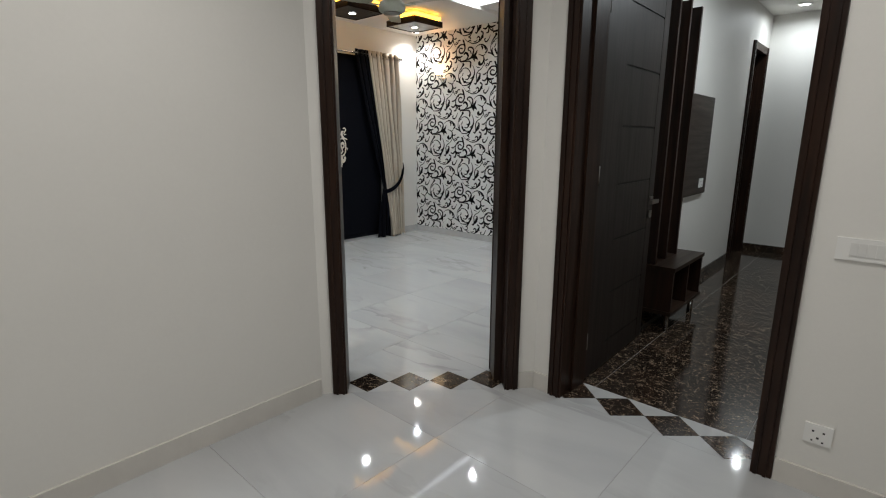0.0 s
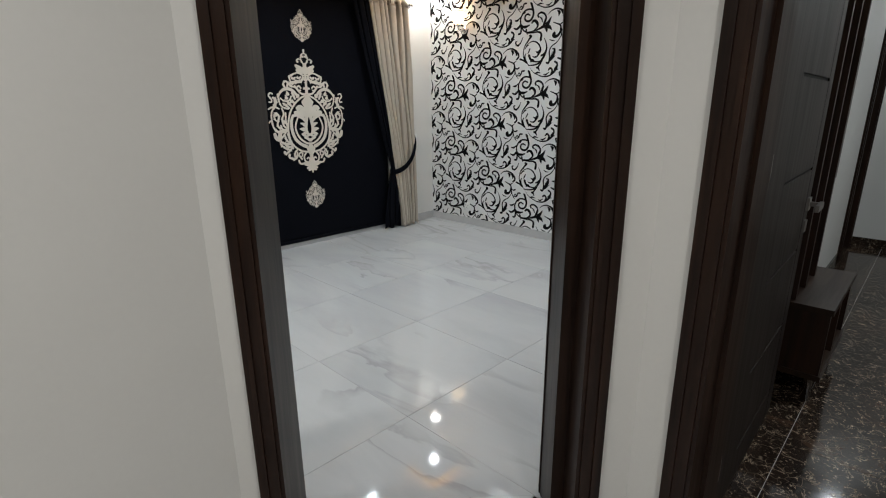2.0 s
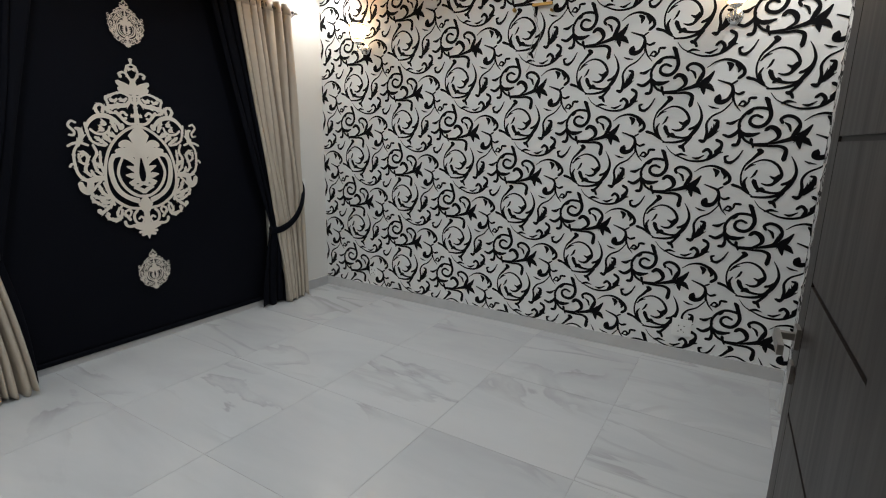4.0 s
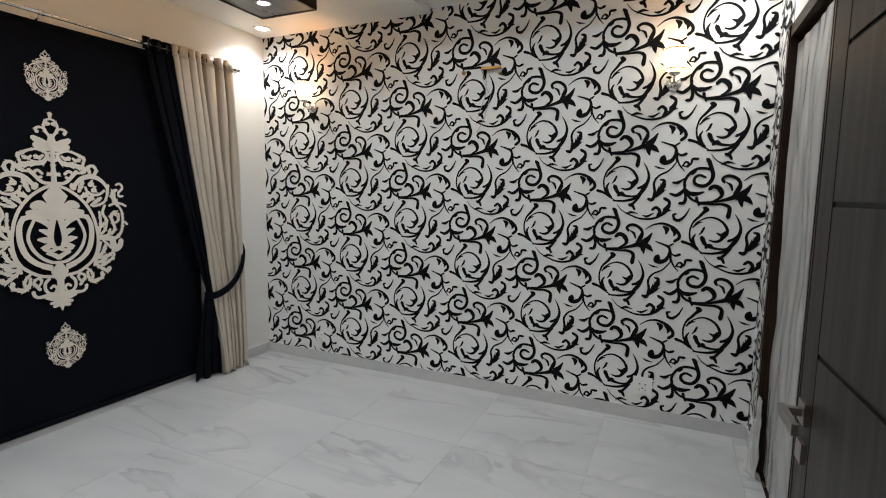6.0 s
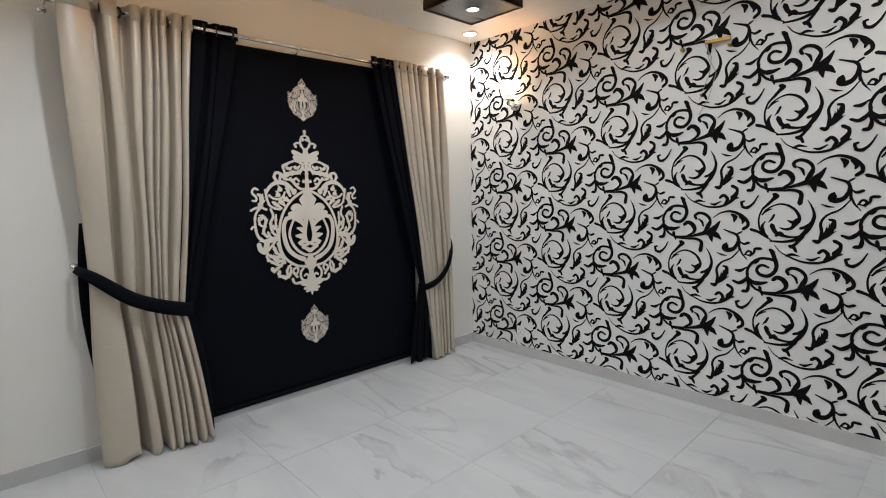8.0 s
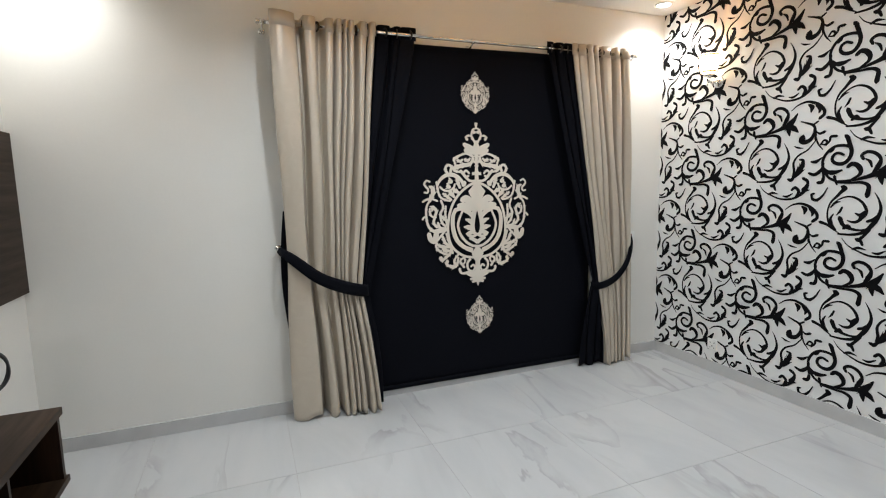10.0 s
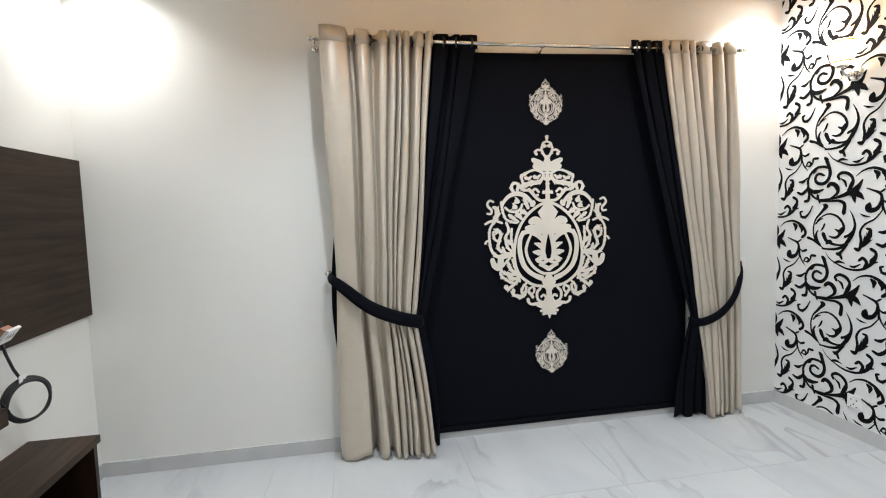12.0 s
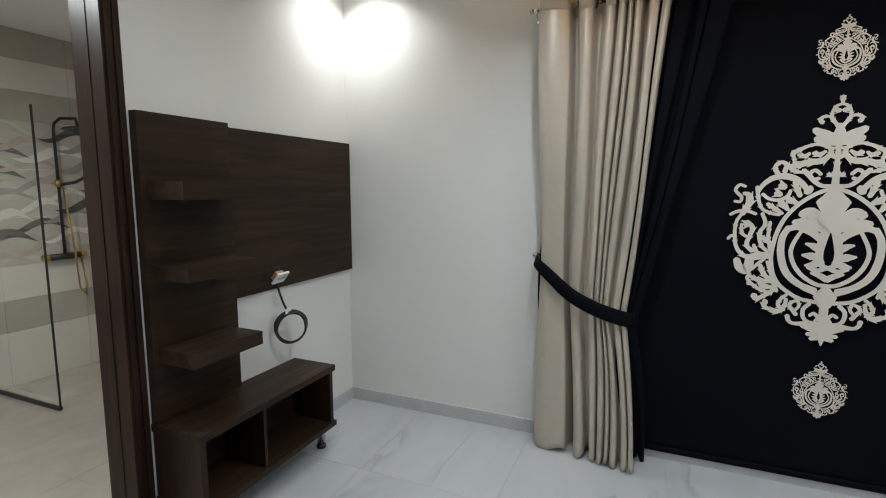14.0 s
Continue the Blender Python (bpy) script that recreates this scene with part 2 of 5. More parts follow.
M_WAVE2 = plain("wave_white", (0.62, 0.59, 0.54), 0.4, grain=0.06, scale=30)
M_WAVE3 = plain("wave_sand", (0.40, 0.31, 0.24), 0.4, grain=0.12, scale=30)
M_WAVE4 = plain("wave_grey", (0.25, 0.24, 0.22), 0.4, grain=0.15, scale=30)
M_FILM = clear_film("plastic_film")
M_GLASS = clear_glass("clear_glass")
M_LAMP = glow("lit_diffuser", (1.0, 0.98, 0.94), 22)
M_COVE = glow("warm_strip", (1.0, 0.48, 0.04), 6.5)
M_COOL = glow("cool_strip", (0.86, 0.93, 1.0), 6)
M_SHADE = glow("lit_opal_glass", (1.0, 0.72, 0.40), 4.5)


# ---- building helpers ----
def finish(bm, bevel=0.0, segments=1):
    if bevel:
        sharp = [e for e in bm.edges if len(e.link_faces) == 2 and e.calc_face_angle(0) > 0.6]
        bmesh.ops.bevel(bm, geom=sharp, offset=bevel, segments=segments, affect="EDGES", profile=0.6)
    return bm


def box(bm, x0, y0, z0, x1, y1, z1, m=None):
    vs = [bm.verts.new((x, y, z)) for z in (z0, z1) for y in (y0, y1) for x in (x0, x1)]
    if m is not None:
        for v in vs:
            v.co = m @ v.co
    flip = m is not None and m.to_3x3().determinant() < 0
    for f in ((0, 2, 3, 1), (4, 5, 7, 6), (0, 1, 5, 4), (2, 6, 7, 3), (0, 4, 6, 2), (1, 3, 7, 5)):
        bm.faces.new([vs[i] for i in (f[::-1] if flip else f)])
    return bm


def cube(x0, y0, z0, x1, y1, z1, bevel=0.0, m=None, segments=1):
    return finish(box(bmesh.new(), x0, y0, z0, x1, y1, z1, m), bevel, segments)


def lathe(profile, n=24, m=None, caps=True):
    """A turned body about z from (radius, height) pairs."""
    bm = bmesh.new()
    rings = []
    for r, z in profile:
        rings.append([bm.verts.new((r * math.cos(2 * math.pi * i / n), r * math.sin(2 * math.pi * i / n), z)) for i in range(n)])
    for a, b in zip(rings, rings[1:]):
        for i in range(n):
            bm.faces.new((a[i], a[(i + 1) % n], b[(i + 1) % n], b[i]))
    if caps:
        bm.faces.new(rings[0][::-1])
        bm.faces.new(rings[-1])
    if m is not None:
        bmesh.ops.transform(bm, matrix=m, verts=bm.verts)
    for f in bm.faces:
        f.smooth = True
    return bm


def tube(points, radius, n=8, closed=False):
    """A round bar along points."""
    bm = bmesh.new()
    pts = [Vector(p) for p in points]
    rings = []
    for i, p in enumerate(pts):
        a = pts[i - 1] if i or closed else p
        b = pts[(i + 1) % len(pts)] if i < len(pts) - 1 or closed else p
        d = (b - a).normalized()
        side = d.cross(Vector((0, 0, 1)))
        side = side.normalized() if side.length > 1e-3 else Vector((1, 0, 0))
        up = side.cross(d)
        rings.append([bm.verts.new(p + radius * (math.cos(2 * math.pi * k / n) * side + math.sin(2 * math.pi * k / n) * up)) for k in range(n)])
    pairs = list(zip(rings, rings[1:])) + ([(rings[-1], rings[0])] if closed else [])
    for a, b in pairs:
        for k in range(n):
            bm.faces.new((a[k], a[(k + 1) % n], b[(k + 1) % n], b[k]))
    if not closed:
        bm.faces.new(rings[0][::-1])
        bm.faces.new(rings[-1])
    for f in bm.faces:
        f.smooth = True
    return bm


def mesh_of(name, bm, mat):
    bmesh.ops.recalc_face_normals(bm, faces=bm.faces)
    me = bpy.data.meshes.new(name)
    bm.to_mesh(me)
    bm.free()
    for m in (mat if isinstance(mat, (list, tuple)) else [mat]):
        me.materials.append(m)
    return me


def part(name, bm, mat, parent=None, label=""):
    ob = new(name, mesh_of(name, bm, mat))
    if parent is not None:
        ob.parent = parent
        ob.matrix_parent_inverse = parent.matrix_basis.inverted()
    return tagged(ob, label)


def thing(name, x, y, z, label, category, group="", kind="", rz=0):
    ob = new(name)
    ob.empty_display_size = 0.1
    ob.matrix_basis = pose(x, y, z, 0, 0, rz)
    return tagged(ob, label, category, group, kind)


def structure(name, bm, mat, label, category):
    return tagged(part(name, bm, mat), label, category, "", "structure")


def wall_frame(p0, p1, depth):
    """Local axes of a wall: x along it, y into its thickness, z up."""
    u = (Vector(p1) - Vector(p0)).normalized()
    n = Vector((-u.y, u.x, 0)) * (1 if depth > 0 else -1)
    return Matrix(((u.x, n.x, 0, p0[0]), (u.y, n.y, 0, p0[1]), (0, 0, 1, 0), (0, 0, 0, 1)))


def wall(name, p0, p1, depth, height, label, openings=(), mat=None, base=0.0):
    """A thick wall from p0 to p1; depth to the left of the way (negative: right). openings: (start, end, sill, head)."""
    m = wall_frame(p0, p1, depth)
    length, t = (Vector(p1) - Vector(p0)).length, abs(depth)
    bm, s = bmesh.new(), 0.0
    for a, b, z0, z1 in sorted(openings):
        if a > s:
            box(bm, s, 0, base, a, t, height, m)
        if z0 > base:
            box(bm, a, 0, base, b, t, z0, m)
        box(bm, a, 0, z1, b, t, height, m)
        s = b
    if s < length:
        box(bm, s, 0, base, length, t, height, m)
    return structure(name, bm, mat or M_WALL, label, "wall")


def prism(points, z0, z1, bm=None):
    bm = bm or bmesh.new()
    lo = [bm.verts.new((x, y, z0)) for x, y in points]
    hi = [bm.verts.new((x, y, z1)) for x, y in points]
    bm.faces.new(lo[::-1])
    bm.faces.new(hi)
    for i in range(len(points)):
        j = (i + 1) % len(points)
        bm.faces.new((lo[i], lo[j], hi[j], hi[i]))
    return bm


def cut(poly, px, py, nx, ny):
    """The side of a polygon on which (p - P) . n >= 0."""
    out = []
    for i, a in enumerate(poly):
        b = poly[(i + 1) % len(poly)]
        da, db = (a[0] - px) * nx + (a[1] - py) * ny, (b[0] - px) * nx + (b[1] - py) * ny
        if da >= 0:
            out.append(a)
        if (da >= 0) != (db >= 0):
            t = da / (da - db)
            out.append((a[0] + t * (b[0] - a[0]), a[1] + t * (b[1] - a[1])))
    return out


def area(poly):
    return abs(sum(a[0] * b[1] - a[1] * b[0] for a, b in zip(poly, poly[1:] + poly[:1]))) / 2


def at1(s, d):
    """A place in the entrance doorway: s along it, d into the bedroom."""
    p = D1 + U1 * s + N1 * d
    return (p.x, p.y)


# ---- large structure ----
TOP = 3.3
structure("wall_west", cube(-0.23, -0.23, 0, 0, YW + 0.2, TOP), M_WALL, "off-white painted wall behind the curtains", "wall")
wall_n = structure("wall_north", cube(0, YW, 0, XE, YW + 0.2, TOP), M_PAPER, "white wall papered with black scrolling leaves", "wall")
BATH0, BATH1, HEAD = 1.613, 2.62, 2.5
wall("wall_south", (0, 0), (XS, 0), -0.15, TOP, "off-white painted wall behind the shelf unit", [(BATH0, BATH1, 0, HEAD)])
w = prism([(XS, -5), (XH, -5), (XH, 0.475), at1(-0.004, 0), at1(-0.004, THICK), (XS, 0.57)], 0, TOP)
structure("wall_hall_west", w, M_WALL, "off-white painted hall wall beside the door", "wall")
w = prism([at1(1.087, 0), (4.243, YH), (4.35, YH), (4.35, 1.63), (4.25, 1.70), (XE, 1.70), (XE, 1.543), at1(1.087, THICK)], 0, TOP)
structure("wall_between_doors", w, M_WALL, "narrow off-white wall between two dark doorways", "wall")
LEAF0, LEAF1 = 3.32, 4.27
wall("wall_east", (XE, 1.70), (XE, YW), XE - 4.25, TOP, "off-white wall between the two rooms", [(LEAF0 - 1.70, LEAF1 - 1.70, 0, 2.45)])
structure("wall_above_door", prism([at1(-0.004, 0), at1(1.087, 0), at1(1.087, THICK), at1(-0.004, THICK)], HEAD, TOP), M_WALL, "off-white wall over the entrance door", "wall")
structure("wall_hall_north", box(cube(5.467, YH, 0, 7.2, 1.63, TOP), 4.35, YH, HEAD, 5.467, 1.63, TOP), M_WALL, "off-white painted hall wall with switches", "wall")
structure("wall_hall_east", cube(7.2, -5, 0, 7.4, 6.9, TOP), M_WALL, "off-white painted wall", "wall")
structure("wall_hall_south", cube(XS, -5.2, 0, 7.4, -5, TOP), M_WALL, "off-white painted wall", "wall")
FARY = 6.68
structure("wall_back_north", cube(4.25, FARY, 0, 7.2, FARY + 0.2, TOP), M_WALL, "off-white wall of the dark-floored room", "wall")
FD0, FD1 = 5.80, 6.58
wall("wall_back_west", (4.25, YW), (4.25, FARY), 4.25 - XE, TOP, "off-white wall of the dark-floored room", [(FD0 - YW, FD1 - YW, 0, 2.56)])
structure("wall_east_back", cube(XE + 0.135, LEAF0, 0, 4.25, LEAF1, 2.45), M_WALL, "off-white wall behind the wrapped door", "wall")
structure("wall_beyond", cube(2.8, 5.4, 0, 2.9, 6.9, TOP), M_WALL, "unlit wall beyond the far doorway", "wall")
# bathroom shell
BY = -2.6
structure("wall_bath_south", cube(-0.3, BY - 0.1, 0, XS, BY, TOP), M_WALL, "tiled bathroom wall", "wall")
structure("wall_bath_west", cube(-0.4, BY - 0.1, 0, -0.3, -0.23, TOP), M_WALL, "tiled bathroom wall", "wall")
structure("ceiling_bath", cube(-0.3, BY, 2.8, XS, -0.15, 2.9), M_CEIL, "white bathroom ceiling", "ceiling")

# ceilings
TX0, TX1, TY0, TY1 = 1.72, 3.45, 0.65, 4.0
bm = prism([(1.72, 0), (XS, 0), (XS, 0.57), at1(-0.05, THICK), at1(1.15, THICK), (XE, 1.543), (XE, YW), (1.72, YW)], 3.15, 3.25)
box(bm, 1.72, 0, HIGH, TX1, TY0, 3.15)
box(bm, 1.72, TY1, HIGH, XE, YW, 3.15)
bm2 = prism([(TX1, TY1), (TX1, 0.9), (XE, 1.543), (XE, TY1)], HIGH, 3.15, bm)
structure("ceiling", bm, M_CEIL, "white gypsum ceiling with a recessed tray", "ceiling")
structure("ceiling_soffit", cube(0, 0, LOW, 1.72, YW, 3.25, 0.004), M_CEIL, "lower white gypsum ceiling beside the curtains", "ceiling")
structure("ceiling_hall", cube(XS, -5, 2.96, 7.2, YH, 3.1), M_CEIL, "white hall ceiling", "ceiling")
structure("ceiling_back", cube(4.25, 1.63, 2.96, 7.2, FARY, 3.1), M_CEIL, "white ceiling of the dark-floored room", "ceiling")


def frame_run(name, m, width, head, depth, face, label, stops=(0.014, 0.014), lip=0.0):
    """A dark timber door frame with stepped jambs, in the wall's own axes: x along, y through, z up."""
    root = thing(name, *m.translation, label, "door frame", kind="structure")
    for side, stop in enumerate(stops):
        flip = Matrix.Translation((width, 0, 0)) @ Matrix.Diagonal((-1, 1, 1, 1)) if side else Matrix()
        bm = bmesh.new()
        q = m @ flip
        box(bm, 0, -0.018, 0, face, depth * 0.42, head, q)
        box(bm, 0, depth * 0.42, 0, face + stop, depth + 0.012, head, q)
        if lip and side:
            box(bm, face + stop - 0.03, depth + 0.012, 0, face + stop + 0.004, depth + lip, head, q)
        part("jamb", finish(bm, 0.003), M_WOODV, root)
        for g in (0.22, 0.68):
            part("moulding", cube(face * g, -0.026, 0, face * g + 0.014, -0.018, head, 0.003, q), M_WOODV, root)
    bm = box(bmesh.new(), face, -0.018, head - face, width - face, depth * 0.42, head, m)
    box(bm, face + stops[0], depth * 0.42, head - face - 0.014, width - face - stops[1], depth + 0.012, head, m)
    part("head_jamb", finish(bm, 0.003), M_WOODX, root)
    return root


M1 = Matrix(((U1.x, N1.x, 0, D1.x), (U1.y, N1.y, 0, D1.y), (0, 0, 1, 0), (0, 0, 0, 1)))
frame_run("door_frame_1", M1, 1.083, HEAD, THICK, 0.08, "dark stained timber frame of the bedroom doorway", (-0.022, 0.044), 0.022)
M2 = pose(4.35, YH, 0)
frame_run("door_frame_2", M2, 1.117, HEAD, 0.245, 0.08, "dark stained timber frame of the second doorway")
MB = Matrix(((-1, 0, 0, BATH1), (0, -1, 0, 0), (0, 0, 1, 0), (0, 0, 0, 1)))
frame_run("door_frame_3", MB, BATH1 - BATH0, HEAD, 0.15, 0.08, "dark stained timber frame of the bathroom doorway", (0.003, 0.003))
MF = Matrix(((0, -1, 0, 4.25), (1, 0, 0, FD0), (0, 0, 1, 0), (0, 0, 0, 1)))
frame_run("door_frame_4", MF, FD1 - FD0, 2.56, 0.2, 0.08, "dark timber frame of the far doorway")

# skirting
SK = 0.088


def skirting(name, p0, p1, mat, label, height=SK):
    m = wall_frame(p0, p1, 1)
    return structure(name, cube(0, 0.0, 0, (Vector(p1) - Vector(p0)).length, 0.013, height, 0.002, m), mat, label, "skirting")


GREY = "grey marble skirting along the wall"
skirting("skirting_west", (0, YW), (0, 0), M_SKIRT, GREY)
skirting("skirting_north", (XE, YW), (0.013, YW), M_SKIRT, GREY)
skirting("skirting_south", (0.013, 0), (BATH0, 0), M_SKIRT, GREY)
skirting("skirting_east", (XE, LEAF1), (XE, YW - 0.013), M_SKIRT, GREY)
WHT = "pale marble skirting of the hall"
M_SKIRT2 = plain("pale_marble_skirting", (0.62, 0.60, 0.56), 0.2, grain=0.08, scale=8, relief=0)
skirting("skirting_hall_west", (XH, 0.46), (XH, -5), M_SKIRT2, WHT, 0.104)
skirting("skirting_hall_corner", (4.240, YH - 0.003), (4.172, 1.310), M_SKIRT2, WHT, 0.104)
skirting("skirting_hall_stub", (4.35, YH), (4.243, YH), M_SKIRT2, WHT, 0.104)
skirting("skirting_hall_north", (7.2, YH), (5.47, YH), M_SKIRT2, WHT, 0.104)
BLK = "black marble skirting of the dark-floored room"
skirting("skirting_back_north", (7.2, FARY), (4.25, FARY), M_DARK, BLK)
skirting("skirting_back_west", (4.25, FD0), (4.25, 1.7), M_DARK, BLK)


# ---- floors: slabs below, tiles of their own on top ----
def floor_slab(name, poly, label):
    return structure(name, prism(poly, -0.15, -0.002), M_GROUT, label, "floor")


def tiles(parent, x0, y0, nx, ny, size, cuts, mat, name="tile"):
    cache = {}
    for i in range(nx):
        for j in range(ny):
            a, b, g = x0 + i * size, y0 + j * size, 0.0011
            poly = [(a + g, b + g), (a + size - g, b + g), (a + size - g, b + size - g), (a + g, b + size - g)]
            for c in cuts:
                poly = cut(poly, *c)
                if not poly:
                    break
            if not poly or area(poly) < 0.002:
                continue
            whole = len(poly) == 4 and abs(area(poly) - (size - 2 * g) ** 2) < 1e-6
            if whole and name in cache:
                ob = new(name, cache[name])
                ob.location = (a, b, 0)
            else:
                cx, cy = (a, b)
                bm = prism([(x - cx, y - cy) for x, y in poly], -0.008, 0)
                top = [e for e in bm.edges if all(v.co.z > -0.001 for v in e.verts)]
                bmesh.ops.bevel(bm, geom=top, offset=0.0009, segments=1, affect="EDGES")
                me = mesh_of(name, bm, mat)
                if whole:
                    cache[name] = me
                ob = new(name, me)
                ob.location = (cx, cy, 0)
            ob.parent = parent


def build_floors():
    inner = at1(0, THICK)
    outer = at1(0, 0)
    f = floor_slab("floor_bedroom", [(-0.1, -0.1), (3.3, -0.1), (3.3, 0.6), (4.1, 1.4), (4.1, 4.8), (-0.1, 4.8)], "white marble-look tile floor of the bedroom")
    tiles(f, 0.010 - 0.789, -0.207, 5, 7, 0.789, [(0, 0, 1, 0), (0, 0, 0, 1), (3.166, 0, -1, 0), (0, YW, 0, -1), (inner[0], inner[1], N1.x, N1.y)], M_TILE)
    tiles(f, 3.166, -0.207, 2, 7, 0.789, [(0, 0, 0, 1), (XE, 0, -1, 0), (0, YW, 0, -1), (inner[0], inner[1], N1.x, N1.y)], M_TILE)
    f = floor_slab("floor_hall", [(3.3, -5), (7.3, -5), (7.3, 1.5), (4.2, 1.5), (3.3, 0.5)], "white marble-look tile floor of the hall")
    tiles(f, 4.168 - 0.789, 0.60 - 0.789 * 8, 6, 10, 0.789, [(XH, 0, 1, 0), (0, -5, 0, 1), (7.2, 0, -1, 0), (0, YH, 0, -1), (outer[0], outer[1], -N1.x, -N1.y)], M_TILE)
    f = floor_slab("floor_back", [(4.2, 1.63), (7.3, 1.63), (7.3, 6.9), (2.8, 6.9), (2.8, 5.5), (4.2, 5.5)], "black marble tile floor with white flecks")
    tiles(f, 3.72, 1.6, 5, 7, 0.8, [(4.05, 0, 1, 0), (7.2, 0, -1, 0), (0, 1.635, 0, 1), (0, FARY, 0, -1)], M_DARK)
    # diamond borders in the doorways
    f = floor_slab("threshold_1", [at1(0.0, 0), at1(1.083, 0), at1(1.083, THICK), at1(0.0, THICK)], "threshold with dark diamonds between white triangles")
    diamonds(f, M1, 0.070, 1.058, THICK)
    f = floor_slab("threshold_2", [(4.35, YH), (5.467, YH), (5.467, 1.635), (4.35, 1.635)], "threshold with dark diamonds between white triangles")
    diamonds(f, M2, -0.044, 1.068, 0.25)
    f = floor_slab("floor_bath", [(-0.3, BY), (XS, BY), (XS, 0.0), (BATH0, 0.0), (BATH0, -0.15), (-0.3, -0.15)], "pale stone-look tile floor of the bathroom")
    tiles(f, -0.3, BY, 6, 5, 0.6, [(-0.3, 0, 1, 0), (XS, 0, -1, 0), (0, -0.001, 0, -1), (0, BY, 0, 1)], M_BATHFLOOR, "bathroom_tile")


def diamonds(parent, m, s0, s1, depth):
    n = 4
    step = (s1 - s0) / n
    half = depth / 2

    def lay(name, pts, mat):
        c = (sum(p[0] for p in pts) / len(pts), sum(p[1] for p in pts) / len(pts))
        pts = [(c[0] + (x - c[0]) * 0.992, c[1] + (y - c[1]) * 0.992) for x, y in pts]
        bm = prism(pts, -0.008, 0)
        bmesh.ops.transform(bm, matrix=m, verts=bm.verts)
        part(name, bm, mat, parent)
    for k in range(n):
        a = s0 + k * step
        lay("dark_diamond", [(a, half), (a + step / 2, 0.004), (a + step, half), (a + step / 2, depth - 0.004)], M_DARK)
        for y, z in ((0.0, half), (depth, half)):
            if k < n - 1:
                lay("white_triangle", [(a + step / 2, y), (a + step * 1.5, y), (a + step, z)], M_TILE)
        if k == 0:
            for y in (0.0, depth):
                lay("white_triangle", [(a, y), (a + step / 2, y), (a, half)], M_TILE)
        if k == n - 1:
            for y in (0.0, depth):
                lay("white_triangle", [(a + step / 2, y), (a + step, y), (a + step, half)], M_TILE)
    for y0, y1 in ((0, depth),):
        if s0 > 0.02:
            lay("white_sliver", [(0.0, 0.0), (s0, 0.0), (s0, depth), (0.0, depth)], M_TILE)


# ---- ornament strokes: splines of changing width, in millimetres ----
def stroke(s, w0, wm, w1, *pts, bold=1.2, teeth=0.55, both=False, cap=1.0):
    """Adds one brush stroke through pts to the list s as (points, quads)."""
    p = [Vector(q) for q in pts]
    p = [2 * p[0] - p[1]] + p + [2 * p[-1] - p[-2]]
    line = []
    for i in range(1, len(p) - 2):
        for k in range(5):
            t = k / 5
            a, b, c, d = p[i - 1:i + 3]
            line.append(0.5 * ((2 * b) + (c - a) * t + (2 * a - 5 * b + 4 * c - d) * t * t + (3 * b - a - 3 * c + d) * t ** 3))
    line.append(p[-2])
    n = len(line) - 1
    rows = []
    for i, q in enumerate(line):
        u = i / n
        w = (w0 + (wm - w0) * u * 2 if u < 0.5 else wm + (w1 - wm) * (u * 2 - 1)) * bold / 2000
        d = (line[min(i + 1, n)] - line[max(i - 1, 0)]).normalized()
        rows.append((q, Vector((-d.y, d.x)), w, d))
    verts = []
    q, nn, w, d = rows[0]
    for e, g in ((1.5, 0.12), (0.6, 0.8)):
        verts += [q - d * w * e * cap + nn * w * g, q - d * w * e * cap - nn * w * g]
    for q, nn, w, d in rows:
        verts += [q + nn * w, q - nn * w]
    q, nn, w, d = rows[-1]
    for e, g in ((0.6, 0.8), (1.5, 0.12)):
        verts += [q + d * w * e * cap + nn * w * g, q + d * w * e * cap - nn * w * g]
    s.append((verts, [(2 * i, 2 * i + 2, 2 * i + 3, 2 * i + 1) for i in range(len(verts) // 2 - 1)]))
    # leaflets along the outer side of the fuller strokes
    side = -1 if (line[n // 2] - line[0]).x * (line[-1] - line[n // 2]).y - (line[n // 2] - line[0]).y * (line[-1] - line[n // 2]).x > 0 else 1
    if max(w0, wm, w1) >= 12 and teeth:
        for u in ((0.3, 0.55, 0.8) if n > 14 else (0.35, 0.65)):
            q, nn, w, d = rows[int(u * n)]
            if w < 0.004:
                continue
            for h in ((side, -side) if both else (side,)):
                c = q + nn * h * w * 0.7
                tip = c + nn * h * w * teeth * 1.5 - d * w * 1.6
                s.append(([c + d * w * 1.1, c - d * w * 0.7, tip, tip + d * w * 0.25], [(0, 1, 2, 3)]))


def print_mesh(name, strokes, spots, place, mat, parent):
    """Lays copies of the strokes at spots (dx, dz, sx, sz) through place(x, z, lift)."""
    vs, fs = [], []
    for dx, dz, sx, sz in spots:
        for k, (verts, faces) in enumerate(strokes):
            o = len(vs)
            vs += [place(dx + v.x * sx, dz + v.y * sz, 0.00002 * k) for v in verts]
            fs += [tuple(o + i for i in f) for f in faces]
    me = bpy.data.meshes.new(name)
    me.from_pydata(vs, [], fs)
    me.materials.append(mat)
    ob = new(name, me)
    ob.parent = parent
    ob.matrix_parent_inverse = parent.matrix_basis.inverted()
    return ob


